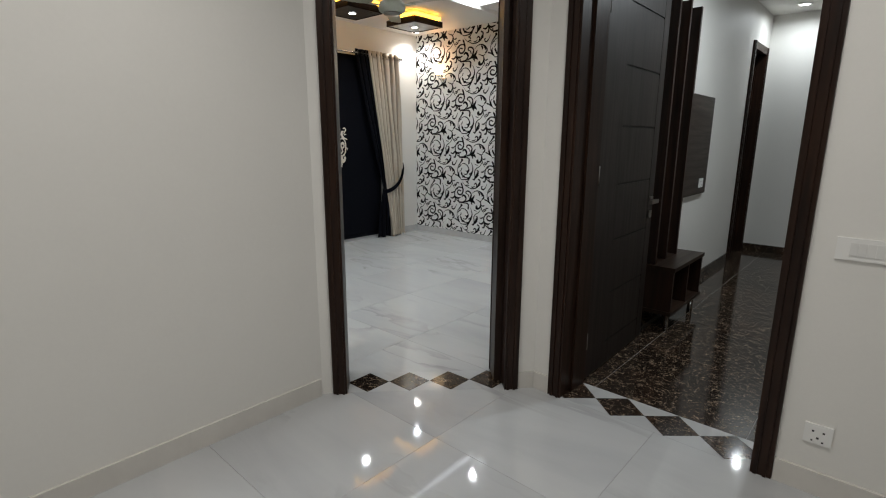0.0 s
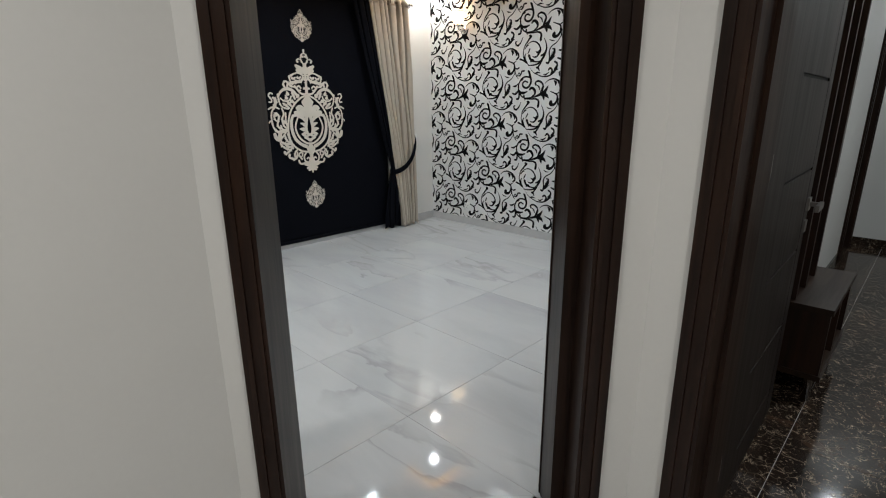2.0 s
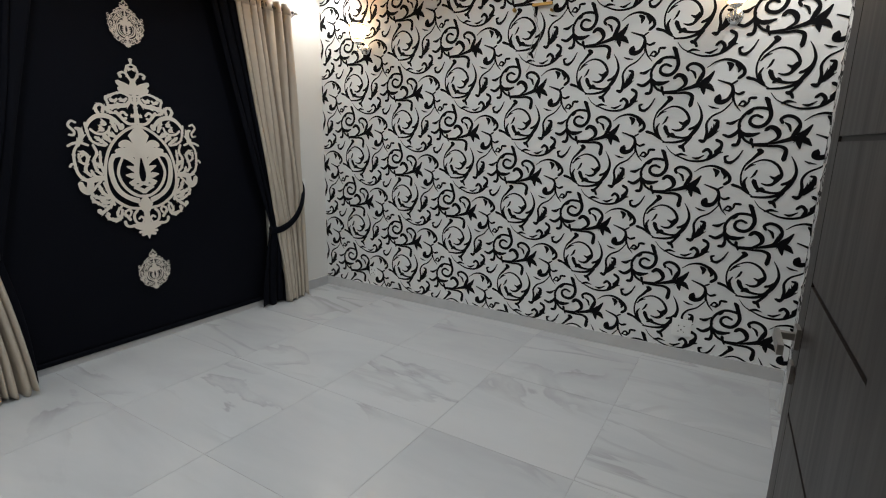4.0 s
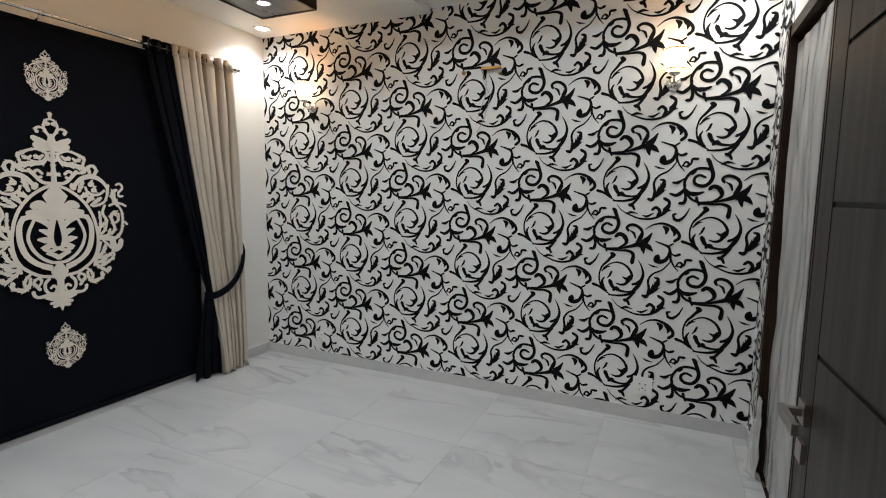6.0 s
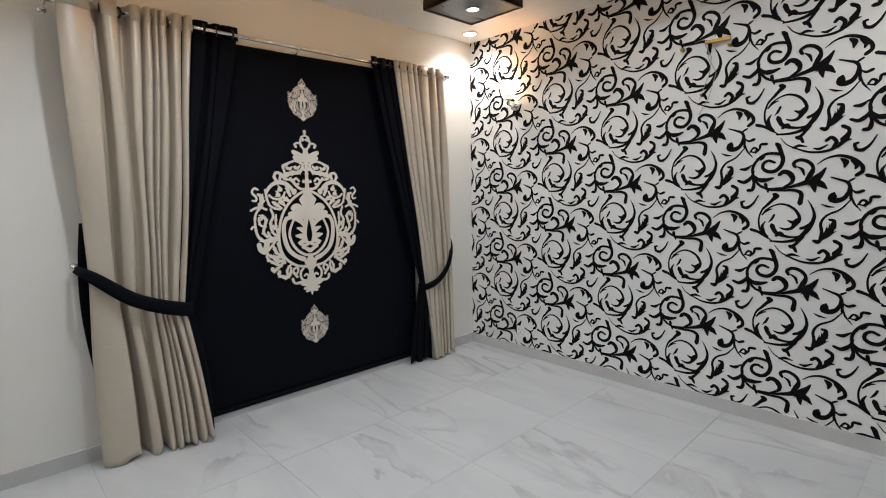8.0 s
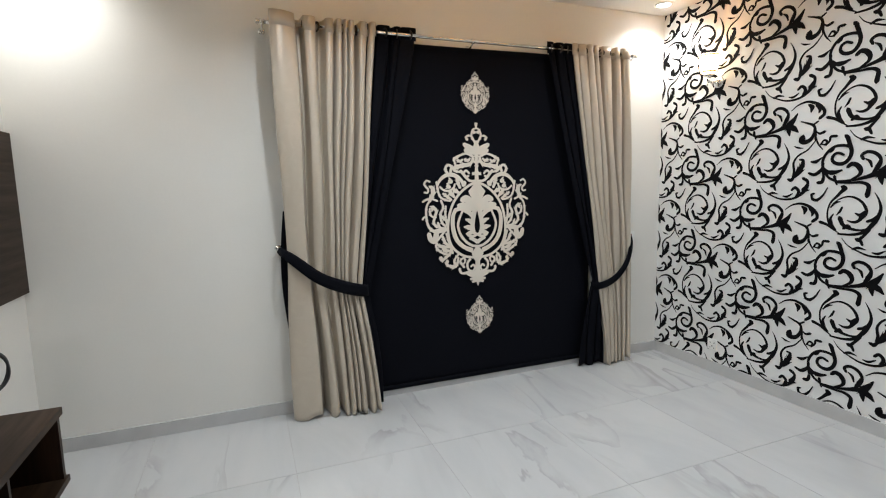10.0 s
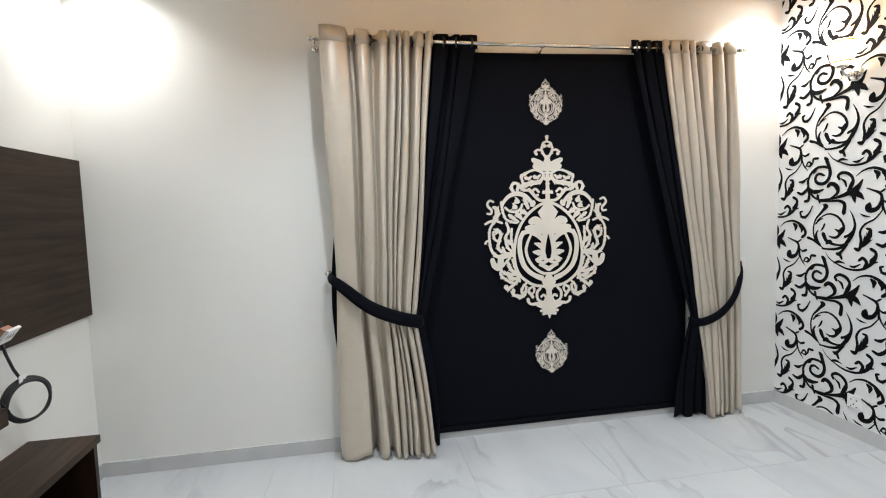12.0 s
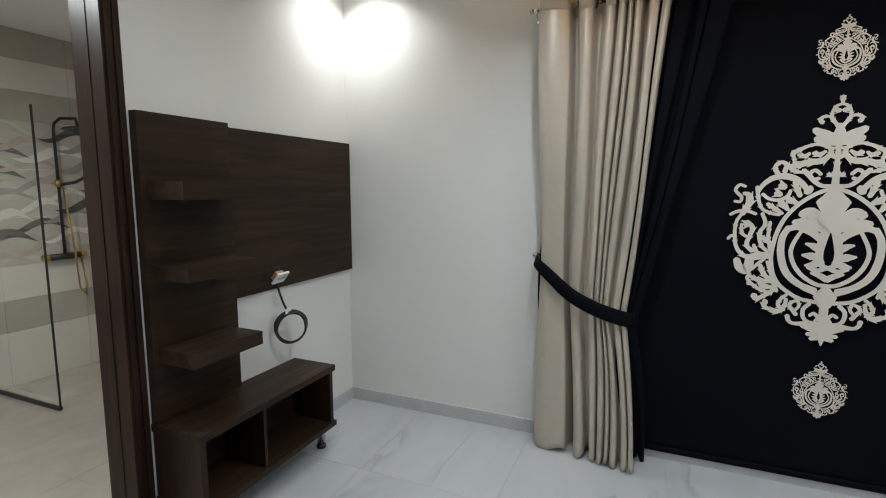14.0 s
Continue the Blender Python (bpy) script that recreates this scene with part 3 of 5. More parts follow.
def scroll_motif():
    s = []
    stroke(s, 24, 11, 14, (-0.006, 0.172), (-0.043, 0.126), (-0.078, 0.085), (-0.094, 0.027), (-0.085, -0.036), (-0.052, -0.084), bold=0.95, teeth=0, cap=0.8)
    stroke(s, 30, 14, 5, (-0.013, 0.179), (0.003, 0.170), (-0.016, 0.149), (-0.055, 0.119), bold=0.95, teeth=0, cap=0.8)
    stroke(s, 5, 16, 24, (-0.081, 0.053), (-0.047, 0.094), (0.008, 0.121), (0.057, 0.115), (0.097, 0.087), (0.120, 0.046), (0.117, 0.016), (0.093, -0.006), bold=0.95, teeth=0, cap=0.8)
    stroke(s, 19, 24, 8, (0.112, 0.030), (0.090, 0.011), (0.063, 0.022), bold=0.95, teeth=0, cap=0.8)
    stroke(s, 22, 19, 8, (0.109, 0.006), (0.081, -0.026), (0.051, -0.033), (0.024, -0.025), bold=0.95, teeth=0, cap=0.8)
    stroke(s, 5, 19, 5, (-0.024, 0.091), (-0.055, 0.081), (-0.076, 0.051), bold=0.95, teeth=0, cap=0.8)
    stroke(s, 14, 16, 5, (-0.012, 0.053), (-0.023, 0.028), (-0.040, 0.006), bold=0.95, teeth=0, cap=0.8)
    stroke(s, 8, 24, 8, (-0.059, 0.011), (-0.073, -0.020), (-0.062, -0.057), (-0.038, -0.085), bold=0.95, teeth=0, cap=0.8)
    stroke(s, 30, 19, 8, (-0.019, -0.014), (0.003, -0.055), (0.048, -0.075), (0.105, -0.079), (0.155, -0.056), bold=0.95, teeth=0, cap=0.8)
    stroke(s, 22, 24, 8, (0.008, -0.072), (0.028, -0.058), (0.053, -0.078), bold=0.95, teeth=0, cap=0.8)
    stroke(s, 4, 30, 11, (0.157, 0.147), (0.180, 0.106), (0.194, 0.053), (0.182, 0.003), (0.153, -0.049), (0.112, -0.092), (0.052, -0.110), (-0.023, -0.111), bold=0.95, teeth=0, cap=0.8)
    stroke(s, 19, 19, 5, (0.132, -0.024), (0.157, -0.012), (0.179, 0.017), bold=0.95, teeth=0, cap=0.8)
    stroke(s, 22, 16, 5, (-0.132, -0.043), (-0.091, -0.057), (-0.049, -0.086), (-0.012, -0.110), bold=0.95, teeth=0, cap=0.8)
    stroke(s, 16, 19, 22, (0.146, -0.075), (0.114, -0.116), (0.091, -0.141), bold=0.95, teeth=0, cap=0.8)
    stroke(s, 24, 22, 16, (0.084, -0.137), (0.102, -0.144), (0.114, -0.166), bold=0.95, teeth=0, cap=0.8)
    stroke(s, 8, 15, 22, (0.358, 0.147), (0.314, 0.093), (0.255, 0.058), (0.228, 0.012), (0.235, -0.041), (0.232, -0.080), bold=0.95, teeth=0, cap=0.8)
    stroke(s, 19, 27, 19, (0.234, -0.085), (0.219, -0.101), (0.200, -0.096), bold=0.95, teeth=0, cap=0.8)
    stroke(s, 22, 71, 24, (0.286, 0.018), (0.278, -0.022), (0.258, -0.058), (0.242, -0.081), bold=0.62, teeth=0.4, both=True, cap=0.6)
    stroke(s, 14, 22, 14, (0.269, 0.033), (0.290, 0.025), (0.296, -0.015), bold=0.95, teeth=0, cap=0.8)
    stroke(s, 44, 30, 14, (0.275, 0.170), (0.272, 0.153), (0.297, 0.145), (0.328, 0.159), (0.347, 0.196), (0.349, 0.240), bold=0.95, teeth=0, cap=0.8)
    stroke(s, 8, 19, 14, (0.261, 0.280), (0.304, 0.264), (0.340, 0.247), (0.356, 0.208), (0.358, 0.156), bold=0.95, teeth=0, cap=0.8)
    stroke(s, 19, 16, 7, (0.410, 0.200), (0.383, 0.191), (0.360, 0.206), bold=0.95, teeth=0, cap=0.8)
    stroke(s, 11, 14, 8, (0.368, 0.270), (0.351, 0.259), (0.336, 0.249), bold=0.95, teeth=0, cap=0.8)
    stroke(s, 11, 12, 5, (0.359, 0.173), (0.376, 0.128), (0.408, 0.088), bold=0.95, teeth=0, cap=0.8)
    stroke(s, 11, 16, 8, (0.393, 0.122), (0.411, 0.147), (0.430, 0.137), (0.420, 0.119), (0.399, 0.122), bold=0.95, teeth=0, cap=0.8)
    stroke(s, 8, 16, 19, (0.424, 0.113), (0.444, 0.138), (0.450, 0.164), (0.480, 0.166), bold=0.95, teeth=0, cap=0.8)
    stroke(s, 5, 14, 5, (0.225, 0.123), (0.252, 0.111), (0.285, 0.106), bold=0.95, teeth=0, cap=0.8)
    stroke(s, 4, 16, 22, (0.000, -0.135), (0.034, -0.176), (0.090, -0.206), (0.156, -0.229), (0.230, -0.227), (0.290, -0.198), (0.324, -0.157), (0.328, -0.112), (0.300, -0.092), bold=0.95, teeth=0, cap=0.8)
    stroke(s, 14, 19, 5, (0.066, -0.197), (0.096, -0.187), (0.135, -0.195), bold=0.95, teeth=0, cap=0.8)
    stroke(s, 8, 18, 8, (0.170, -0.208), (0.198, -0.212), (0.234, -0.192), bold=0.95, teeth=0, cap=0.8)
    stroke(s, 19, 22, 24, (0.229, -0.166), (0.250, -0.151), (0.274, -0.176), (0.262, -0.213), bold=0.95, teeth=0, cap=0.8)
    stroke(s, 16, 22, 7, (0.291, -0.187), (0.315, -0.172), (0.341, -0.168), bold=0.95, teeth=0, cap=0.8)
    stroke(s, 22, 16, 8, (0.300, -0.164), (0.312, -0.148), (0.324, -0.127), bold=0.95, teeth=0, cap=0.8)
    stroke(s, 24, 33, 11, (0.356, -0.195), (0.366, -0.225), (0.394, -0.231), (0.426, -0.203), (0.452, -0.153), bold=0.62, teeth=0.4, both=True, cap=0.6)
    stroke(s, 14, 16, 14, (0.372, -0.191), (0.357, -0.198), (0.360, -0.214), bold=0.95, teeth=0, cap=0.8)
    stroke(s, 5, 22, 22, (0.192, 0.358), (0.236, 0.390), (0.296, 0.402), (0.356, 0.380), (0.395, 0.343), (0.401, 0.311), (0.377, 0.289), bold=0.95, teeth=0, cap=0.8)
    stroke(s, 16, 35, 11, (0.305, 0.381), (0.324, 0.364), (0.320, 0.335), bold=0.95, teeth=0, cap=0.8)
    stroke(s, 24, 27, 11, (0.355, 0.373), (0.374, 0.346), (0.369, 0.325), bold=0.95, teeth=0, cap=0.8)
    stroke(s, 22, 71, 16, (0.123, 0.242), (0.174, 0.259), (0.209, 0.294), (0.234, 0.334), bold=0.62, teeth=0.4, both=True, cap=0.6)
    stroke(s, 41, 38, 11, (0.182, 0.257), (0.218, 0.240), (0.244, 0.215), bold=0.95, teeth=0, cap=0.8)
    stroke(s, 38, 30, 11, (0.179, 0.245), (0.184, 0.221), (0.190, 0.197), bold=0.95, teeth=0, cap=0.8)
    stroke(s, 16, 24, 27, (-0.026, 0.379), (-0.057, 0.391), (-0.083, 0.377), (-0.087, 0.347), (-0.062, 0.326), (-0.023, 0.325), (0.007, 0.352), (0.018, 0.393), (0.006, 0.438), (-0.010, 0.480), bold=0.95, teeth=0, cap=0.8)
    stroke(s, 24, 27, 11, (-0.018, 0.490), (-0.006, 0.476), (-0.001, 0.449), bold=0.95, teeth=0, cap=0.8)
    stroke(s, 19, 19, 16, (0.009, 0.425), (-0.030, 0.435), (-0.078, 0.431), (-0.119, 0.399), (-0.143, 0.349), (-0.136, 0.296), (-0.103, 0.242), (-0.053, 0.215), bold=0.95, teeth=0, cap=0.8)
    stroke(s, 19, 24, 8, (-0.100, 0.403), (-0.090, 0.415), (-0.074, 0.433), bold=0.95, teeth=0, cap=0.8)
    stroke(s, 14, 24, 8, (-0.212, 0.344), (-0.182, 0.344), (-0.148, 0.369), bold=0.95, teeth=0, cap=0.8)
    stroke(s, 16, 27, 11, (-0.223, 0.271), (-0.187, 0.261), (-0.150, 0.289), (-0.136, 0.328), bold=0.95, teeth=0, cap=0.8)
    stroke(s, 22, 24, 8, (-0.162, 0.209), (-0.139, 0.214), (-0.132, 0.250), (-0.144, 0.284), bold=0.95, teeth=0, cap=0.8)
    stroke(s, 11, 33, 14, (-0.136, 0.303), (-0.106, 0.275), (-0.067, 0.272), (-0.030, 0.283), bold=0.95, teeth=0, cap=0.8)
    stroke(s, 16, 16, 33, (-0.054, 0.215), (0.010, 0.219), (0.074, 0.229), (0.143, 0.249), (0.195, 0.275), bold=0.95, teeth=0, cap=0.8)
    stroke(s, 22, 16, 11, (-0.067, 0.244), (-0.061, 0.221), (-0.051, 0.197), bold=0.95, teeth=0, cap=0.8)
    stroke(s, 11, 19, 30, (-0.045, 0.207), (0.030, 0.206), (0.084, 0.207), (0.122, 0.186), (0.119, 0.130), bold=0.95, teeth=0, cap=0.8)
    stroke(s, 24, 33, 11, (0.006, 0.305), (0.026, 0.320), (0.055, 0.310), (0.075, 0.279), (0.067, 0.251), (0.028, 0.226), bold=0.95, teeth=0, cap=0.8)
    stroke(s, 19, 22, 11, (0.083, 0.348), (0.074, 0.369), (0.103, 0.387), (0.143, 0.377), (0.171, 0.346), (0.171, 0.303), (0.135, 0.259), (0.064, 0.230), bold=0.95, teeth=0, cap=0.8)
    stroke(s, 8, 19, 11, (0.096, 0.347), (0.120, 0.329), (0.131, 0.298), bold=0.95, teeth=0, cap=0.8)
    stroke(s, 19, 27, 11, (0.171, 0.330), (0.159, 0.299), (0.140, 0.271), bold=0.95, teeth=0, cap=0.8)
    return s


def medallion_motif():
    s = []
    stroke(s, 21, 19, 17, (0.000, 0.609), (0.001, 0.592), (0.000, 0.572), bold=0.82, teeth=0.6, both=True, cap=0.5)
    stroke(s, 15, 17, 21, (-0.001, 0.574), (-0.025, 0.562), (-0.036, 0.532), (-0.031, 0.501), (0.002, 0.462), bold=0.82, teeth=0.6, both=True, cap=0.5)
    stroke(s, 23, 23, 23, (-0.022, 0.549), (-0.013, 0.544), (-0.006, 0.545), bold=0.82, teeth=0.6, both=True, cap=0.5)
    stroke(s, 27, 15, 19, (-0.072, 0.490), (-0.080, 0.503), (-0.070, 0.517), (-0.046, 0.517), (-0.028, 0.501), (-0.010, 0.468), bold=0.82, teeth=0.6, both=True, cap=0.5)
    stroke(s, 31, 48, 58, (0.002, 0.474), (-0.001, 0.442), (-0.003, 0.410), bold=0.9, teeth=0, cap=0.5)
    stroke(s, 31, 54, 42, (-0.099, 0.456), (-0.072, 0.439), (-0.039, 0.422), (0.000, 0.416), bold=0.9, teeth=0, cap=0.5)
    stroke(s, 38, 44, 25, (-0.089, 0.413), (-0.052, 0.400), (-0.004, 0.389), bold=0.9, teeth=0, cap=0.5)
    stroke(s, 15, 17, 10, (-0.051, 0.382), (-0.022, 0.366), (-0.001, 0.376), bold=0.9, teeth=0, cap=0.5)
    stroke(s, 29, 17, 15, (-0.181, 0.350), (-0.162, 0.358), (-0.127, 0.377), (-0.084, 0.387), (-0.041, 0.371), (-0.022, 0.349), bold=0.82, teeth=0.6, both=True, cap=0.5)
    stroke(s, 21, 25, 17, (-0.157, 0.339), (-0.130, 0.331), (-0.112, 0.345), bold=0.82, teeth=0.6, both=True, cap=0.5)
    stroke(s, 23, 27, 17, (-0.096, 0.345), (-0.071, 0.337), (-0.049, 0.353), bold=0.82, teeth=0.6, both=True, cap=0.5)
    stroke(s, 21, 17, 21, (-0.184, 0.347), (-0.174, 0.319), (-0.170, 0.281), bold=0.82, teeth=0.6, both=True, cap=0.5)
    stroke(s, 31, 38, 27, (-0.194, 0.279), (-0.153, 0.290), (-0.110, 0.302), (-0.058, 0.308), (-0.029, 0.338), bold=0.82, teeth=0.6, both=True, cap=0.5)
    stroke(s, 21, 23, 15, (-0.184, 0.269), (-0.162, 0.258), (-0.134, 0.252), bold=0.82, teeth=0.6, both=True, cap=0.5)
    stroke(s, 27, 21, 27, (-0.237, 0.248), (-0.250, 0.269), (-0.244, 0.295), (-0.221, 0.304), (-0.203, 0.290), (-0.210, 0.256), bold=0.82, teeth=0.6, both=True, cap=0.5)
    stroke(s, 21, 19, 35, (-0.002, 0.381), (-0.002, 0.309), (-0.001, 0.194), bold=0.82, teeth=0.6, both=True, cap=0.5)
    stroke(s, 21, 23, 19, (-0.031, 0.359), (-0.021, 0.332), (-0.002, 0.318), bold=0.82, teeth=0.6, both=True, cap=0.5)
    stroke(s, 23, 21, 19, (-0.031, 0.242), (-0.018, 0.238), (-0.004, 0.258), bold=0.82, teeth=0.6, both=True, cap=0.5)
    stroke(s, 19, 19, 19, (-0.060, 0.242), (-0.083, 0.262), (-0.104, 0.246), (-0.091, 0.217), (-0.066, 0.223), bold=0.9, teeth=0, cap=0.5)
    stroke(s, 27, 23, 19, (-0.131, 0.262), (-0.108, 0.238), (-0.079, 0.204), (-0.049, 0.186), (-0.005, 0.186), bold=0.9, teeth=0, cap=0.5)
    stroke(s, 19, 35, 27, (-0.317, 0.157), (-0.297, 0.193), (-0.258, 0.225), (-0.209, 0.235), (-0.160, 0.220), (-0.126, 0.190), (-0.105, 0.160), bold=0.9, teeth=0, cap=0.5)
    stroke(s, 35, 38, 35, (-0.112, 0.156), (-0.103, 0.165), (-0.099, 0.177), bold=0.9, teeth=0, cap=0.5)
    stroke(s, 17, 19, 17, (-0.297, 0.146), (-0.265, 0.121), (-0.221, 0.117), (-0.189, 0.137), (-0.178, 0.164), bold=0.9, teeth=0, cap=0.5)
    stroke(s, 35, 38, 35, (-0.222, 0.188), (-0.213, 0.185), (-0.204, 0.181), bold=0.82, teeth=0.6, both=True, cap=0.5)
    stroke(s, 33, 35, 33, (-0.238, 0.149), (-0.229, 0.147), (-0.220, 0.143), bold=0.82, teeth=0.6, both=True, cap=0.5)
    stroke(s, 21, 31, 27, (-0.165, 0.206), (-0.151, 0.170), (-0.137, 0.137), bold=0.82, teeth=0.6, both=True, cap=0.5)
    stroke(s, 27, 33, 25, (-0.190, 0.120), (-0.167, 0.112), (-0.145, 0.097), bold=0.82, teeth=0.6, both=True, cap=0.5)
    stroke(s, 27, 35, 21, (-0.221, 0.105), (-0.200, 0.088), (-0.183, 0.067), bold=0.82, teeth=0.6, both=True, cap=0.5)
    stroke(s, 23, 19, 19, (-0.322, 0.182), (-0.317, 0.142), (-0.308, 0.100), (-0.291, 0.068), (-0.253, 0.049), (-0.217, 0.042), bold=0.82, teeth=0.6, both=True, cap=0.5)
    stroke(s, 15, 19, 15, (-0.374, 0.184), (-0.400, 0.193), (-0.418, 0.169), (-0.405, 0.148), (-0.389, 0.130), (-0.394, 0.107), (-0.420, 0.109), bold=0.9, teeth=0, cap=0.5)
    stroke(s, 21, 40, 29, (-0.379, 0.150), (-0.355, 0.140), (-0.350, 0.108), (-0.366, 0.071), (-0.380, 0.043), bold=0.82, teeth=0.6, both=True, cap=0.5)
    stroke(s, 23, 27, 19, (-0.272, 0.096), (-0.237, 0.071), (-0.206, 0.048), bold=0.82, teeth=0.6, both=True, cap=0.5)
    stroke(s, 21, 22, 21, (-0.004, 0.176), (-0.071, 0.148), (-0.137, 0.098), (-0.188, 0.034), (-0.219, -0.037), (-0.235, -0.112), (-0.240, -0.177), (-0.229, -0.252), (-0.201, -0.310), (-0.156, -0.351), (-0.102, -0.381), (-0.034, -0.393), bold=0.9, teeth=0, cap=0.5)
    stroke(s, 31, 38, 31, (-0.174, -0.021), (-0.198, -0.077), (-0.198, -0.164), (-0.171, -0.249), (-0.114, -0.306), (-0.043, -0.334), bold=0.9, teeth=0, cap=0.5)
    stroke(s, 19, 23, 21, (-0.121, -0.040), (-0.148, -0.099), (-0.157, -0.152), (-0.136, -0.216), (-0.096, -0.267), (-0.042, -0.302), (0.002, -0.308), bold=0.9, teeth=0, cap=0.5)
    stroke(s, 94, 156, 115, (0.002, 0.139), (0.002, 0.109), (0.000, 0.070), bold=0.9, teeth=0, cap=0.5)
    stroke(s, 94, 136, 73, (0.000, 0.067), (0.001, 0.025), (-0.001, -0.006), bold=0.9, teeth=0, cap=0.5)
    stroke(s, 42, 63, 42, (-0.124, 0.045), (-0.083, 0.052), (-0.009, 0.003), bold=0.9, teeth=0, cap=0.5)
    stroke(s, 31, 52, 42, (-0.153, 0.005), (-0.100, 0.004), (-0.008, -0.032), bold=0.9, teeth=0, cap=0.5)
    stroke(s, 25, 46, 35, (-0.183, -0.034), (-0.134, -0.016), (-0.075, -0.042), (-0.030, -0.085), bold=0.9, teeth=0, cap=0.5)
    stroke(s, 42, 38, 23, (-0.021, -0.041), (-0.034, -0.106), (-0.038, -0.159), (-0.024, -0.206), (0.002, -0.219), bold=0.9, teeth=0, cap=0.5)
    stroke(s, 13, 38, 27, (-0.096, -0.100), (-0.061, -0.113), (-0.030, -0.144), bold=0.9, teeth=0, cap=0.5)
    stroke(s, 13, 44, 27, (-0.108, -0.157), (-0.071, -0.162), (-0.032, -0.176), bold=0.9, teeth=0, cap=0.5)
    stroke(s, 13, 40, 23, (-0.092, -0.210), (-0.055, -0.202), (-0.021, -0.190), bold=0.9, teeth=0, cap=0.5)
    stroke(s, 19, 25, 21, (-0.081, -0.219), (-0.041, -0.233), (-0.002, -0.219), bold=0.9, teeth=0, cap=0.5)
    stroke(s, 17, 31, 35, (-0.064, -0.245), (-0.027, -0.258), (0.001, -0.276), bold=0.9, teeth=0, cap=0.5)
    stroke(s, 17, 27, 17, (-0.128, -0.297), (-0.089, -0.325), (-0.042, -0.350), bold=0.9, teeth=0, cap=0.5)
    stroke(s, 42, 104, 63, (-0.001, -0.322), (-0.002, -0.364), (-0.001, -0.407), bold=0.9, teeth=0, cap=0.5)
    stroke(s, 21, 21, 19, (-0.060, -0.403), (-0.084, -0.432), (-0.083, -0.471), (-0.063, -0.495), (-0.027, -0.502), bold=0.9, teeth=0, cap=0.5)
    stroke(s, 17, 19, 15, (-0.056, -0.463), (-0.038, -0.451), (-0.021, -0.471), (-0.032, -0.491), bold=0.9, teeth=0, cap=0.5)
    stroke(s, 35, 35, 42, (-0.003, -0.412), (-0.003, -0.455), (-0.002, -0.514), bold=0.9, teeth=0, cap=0.5)
    stroke(s, 25, 19, 35, (-0.150, -0.473), (-0.144, -0.496), (-0.123, -0.510), (-0.078, -0.508), (-0.003, -0.507), bold=0.9, teeth=0, cap=0.5)
    stroke(s, 25, 48, 63, (-0.084, -0.518), (-0.041, -0.526), (-0.001, -0.530), bold=0.9, teeth=0, cap=0.5)
    stroke(s, 21, 23, 25, (-0.060, -0.560), (-0.032, -0.558), (0.001, -0.558), bold=0.9, teeth=0, cap=0.5)
    stroke(s, 25, 23, 21, (-0.043, -0.581), (-0.023, -0.577), (0.001, -0.575), bold=0.9, teeth=0, cap=0.5)
    stroke(s, 58, 35, 6, (-0.001, -0.530), (-0.000, -0.573), (0.000, -0.612), bold=0.9, teeth=0, cap=0.5)
    stroke(s, 25, 19, 17, (-0.113, -0.464), (-0.130, -0.441), (-0.143, -0.422), (-0.138, -0.403), (-0.111, -0.393), (-0.104, -0.418), (-0.120, -0.443), bold=0.82, teeth=0.6, both=True, cap=0.5)
    stroke(s, 19, 21, 21, (-0.160, -0.365), (-0.184, -0.390), (-0.193, -0.423), (-0.167, -0.445), bold=0.82, teeth=0.6, both=True, cap=0.5)
    stroke(s, 25, 23, 21, (-0.223, -0.453), (-0.196, -0.458), (-0.168, -0.432), (-0.160, -0.387), bold=0.82, teeth=0.6, both=True, cap=0.5)
    stroke(s, 31, 25, 21, (-0.251, -0.404), (-0.254, -0.431), (-0.234, -0.445), (-0.188, -0.451), bold=0.82, teeth=0.6, both=True, cap=0.5)
    stroke(s, 38, 23, 27, (-0.304, -0.379), (-0.290, -0.396), (-0.260, -0.379), (-0.234, -0.360), (-0.215, -0.335), bold=0.82, teeth=0.6, both=True, cap=0.5)
    stroke(s, 25, 21, 21, (-0.334, -0.315), (-0.316, -0.321), (-0.281, -0.346), (-0.240, -0.360), bold=0.82, teeth=0.6, both=True, cap=0.5)
    stroke(s, 19, 19, 19, (-0.327, -0.267), (-0.339, -0.289), (-0.322, -0.316), bold=0.9, teeth=0, cap=0.5)
    stroke(s, 35, 54, 42, (-0.392, -0.195), (-0.379, -0.234), (-0.348, -0.248), (-0.335, -0.213), (-0.334, -0.178), bold=0.9, teeth=0, cap=0.5)
    stroke(s, 19, 21, 31, (-0.382, 0.045), (-0.405, 0.002), (-0.409, -0.063), (-0.398, -0.128), (-0.367, -0.170), (-0.324, -0.182), bold=0.82, teeth=0.6, both=True, cap=0.5)
    stroke(s, 17, 17, 15, (-0.438, -0.088), (-0.425, -0.072), (-0.402, -0.074), bold=0.9, teeth=0, cap=0.5)
    stroke(s, 17, 19, 17, (-0.435, 0.040), (-0.403, 0.056), (-0.363, 0.060), (-0.320, 0.044), bold=0.9, teeth=0, cap=0.5)
    stroke(s, 29, 25, 25, (-0.357, 0.003), (-0.330, -0.027), (-0.342, -0.072), (-0.352, -0.116), (-0.325, -0.149), bold=0.82, teeth=0.6, both=True, cap=0.5)
    stroke(s, 33, 35, 33, (-0.365, -0.010), (-0.356, -0.008), (-0.347, -0.006), bold=0.82, teeth=0.6, both=True, cap=0.5)
    stroke(s, 21, 23, 21, (-0.292, 0.047), (-0.275, -0.006), (-0.298, -0.052), (-0.288, -0.114), (-0.257, -0.147), bold=0.82, teeth=0.6, both=True, cap=0.5)
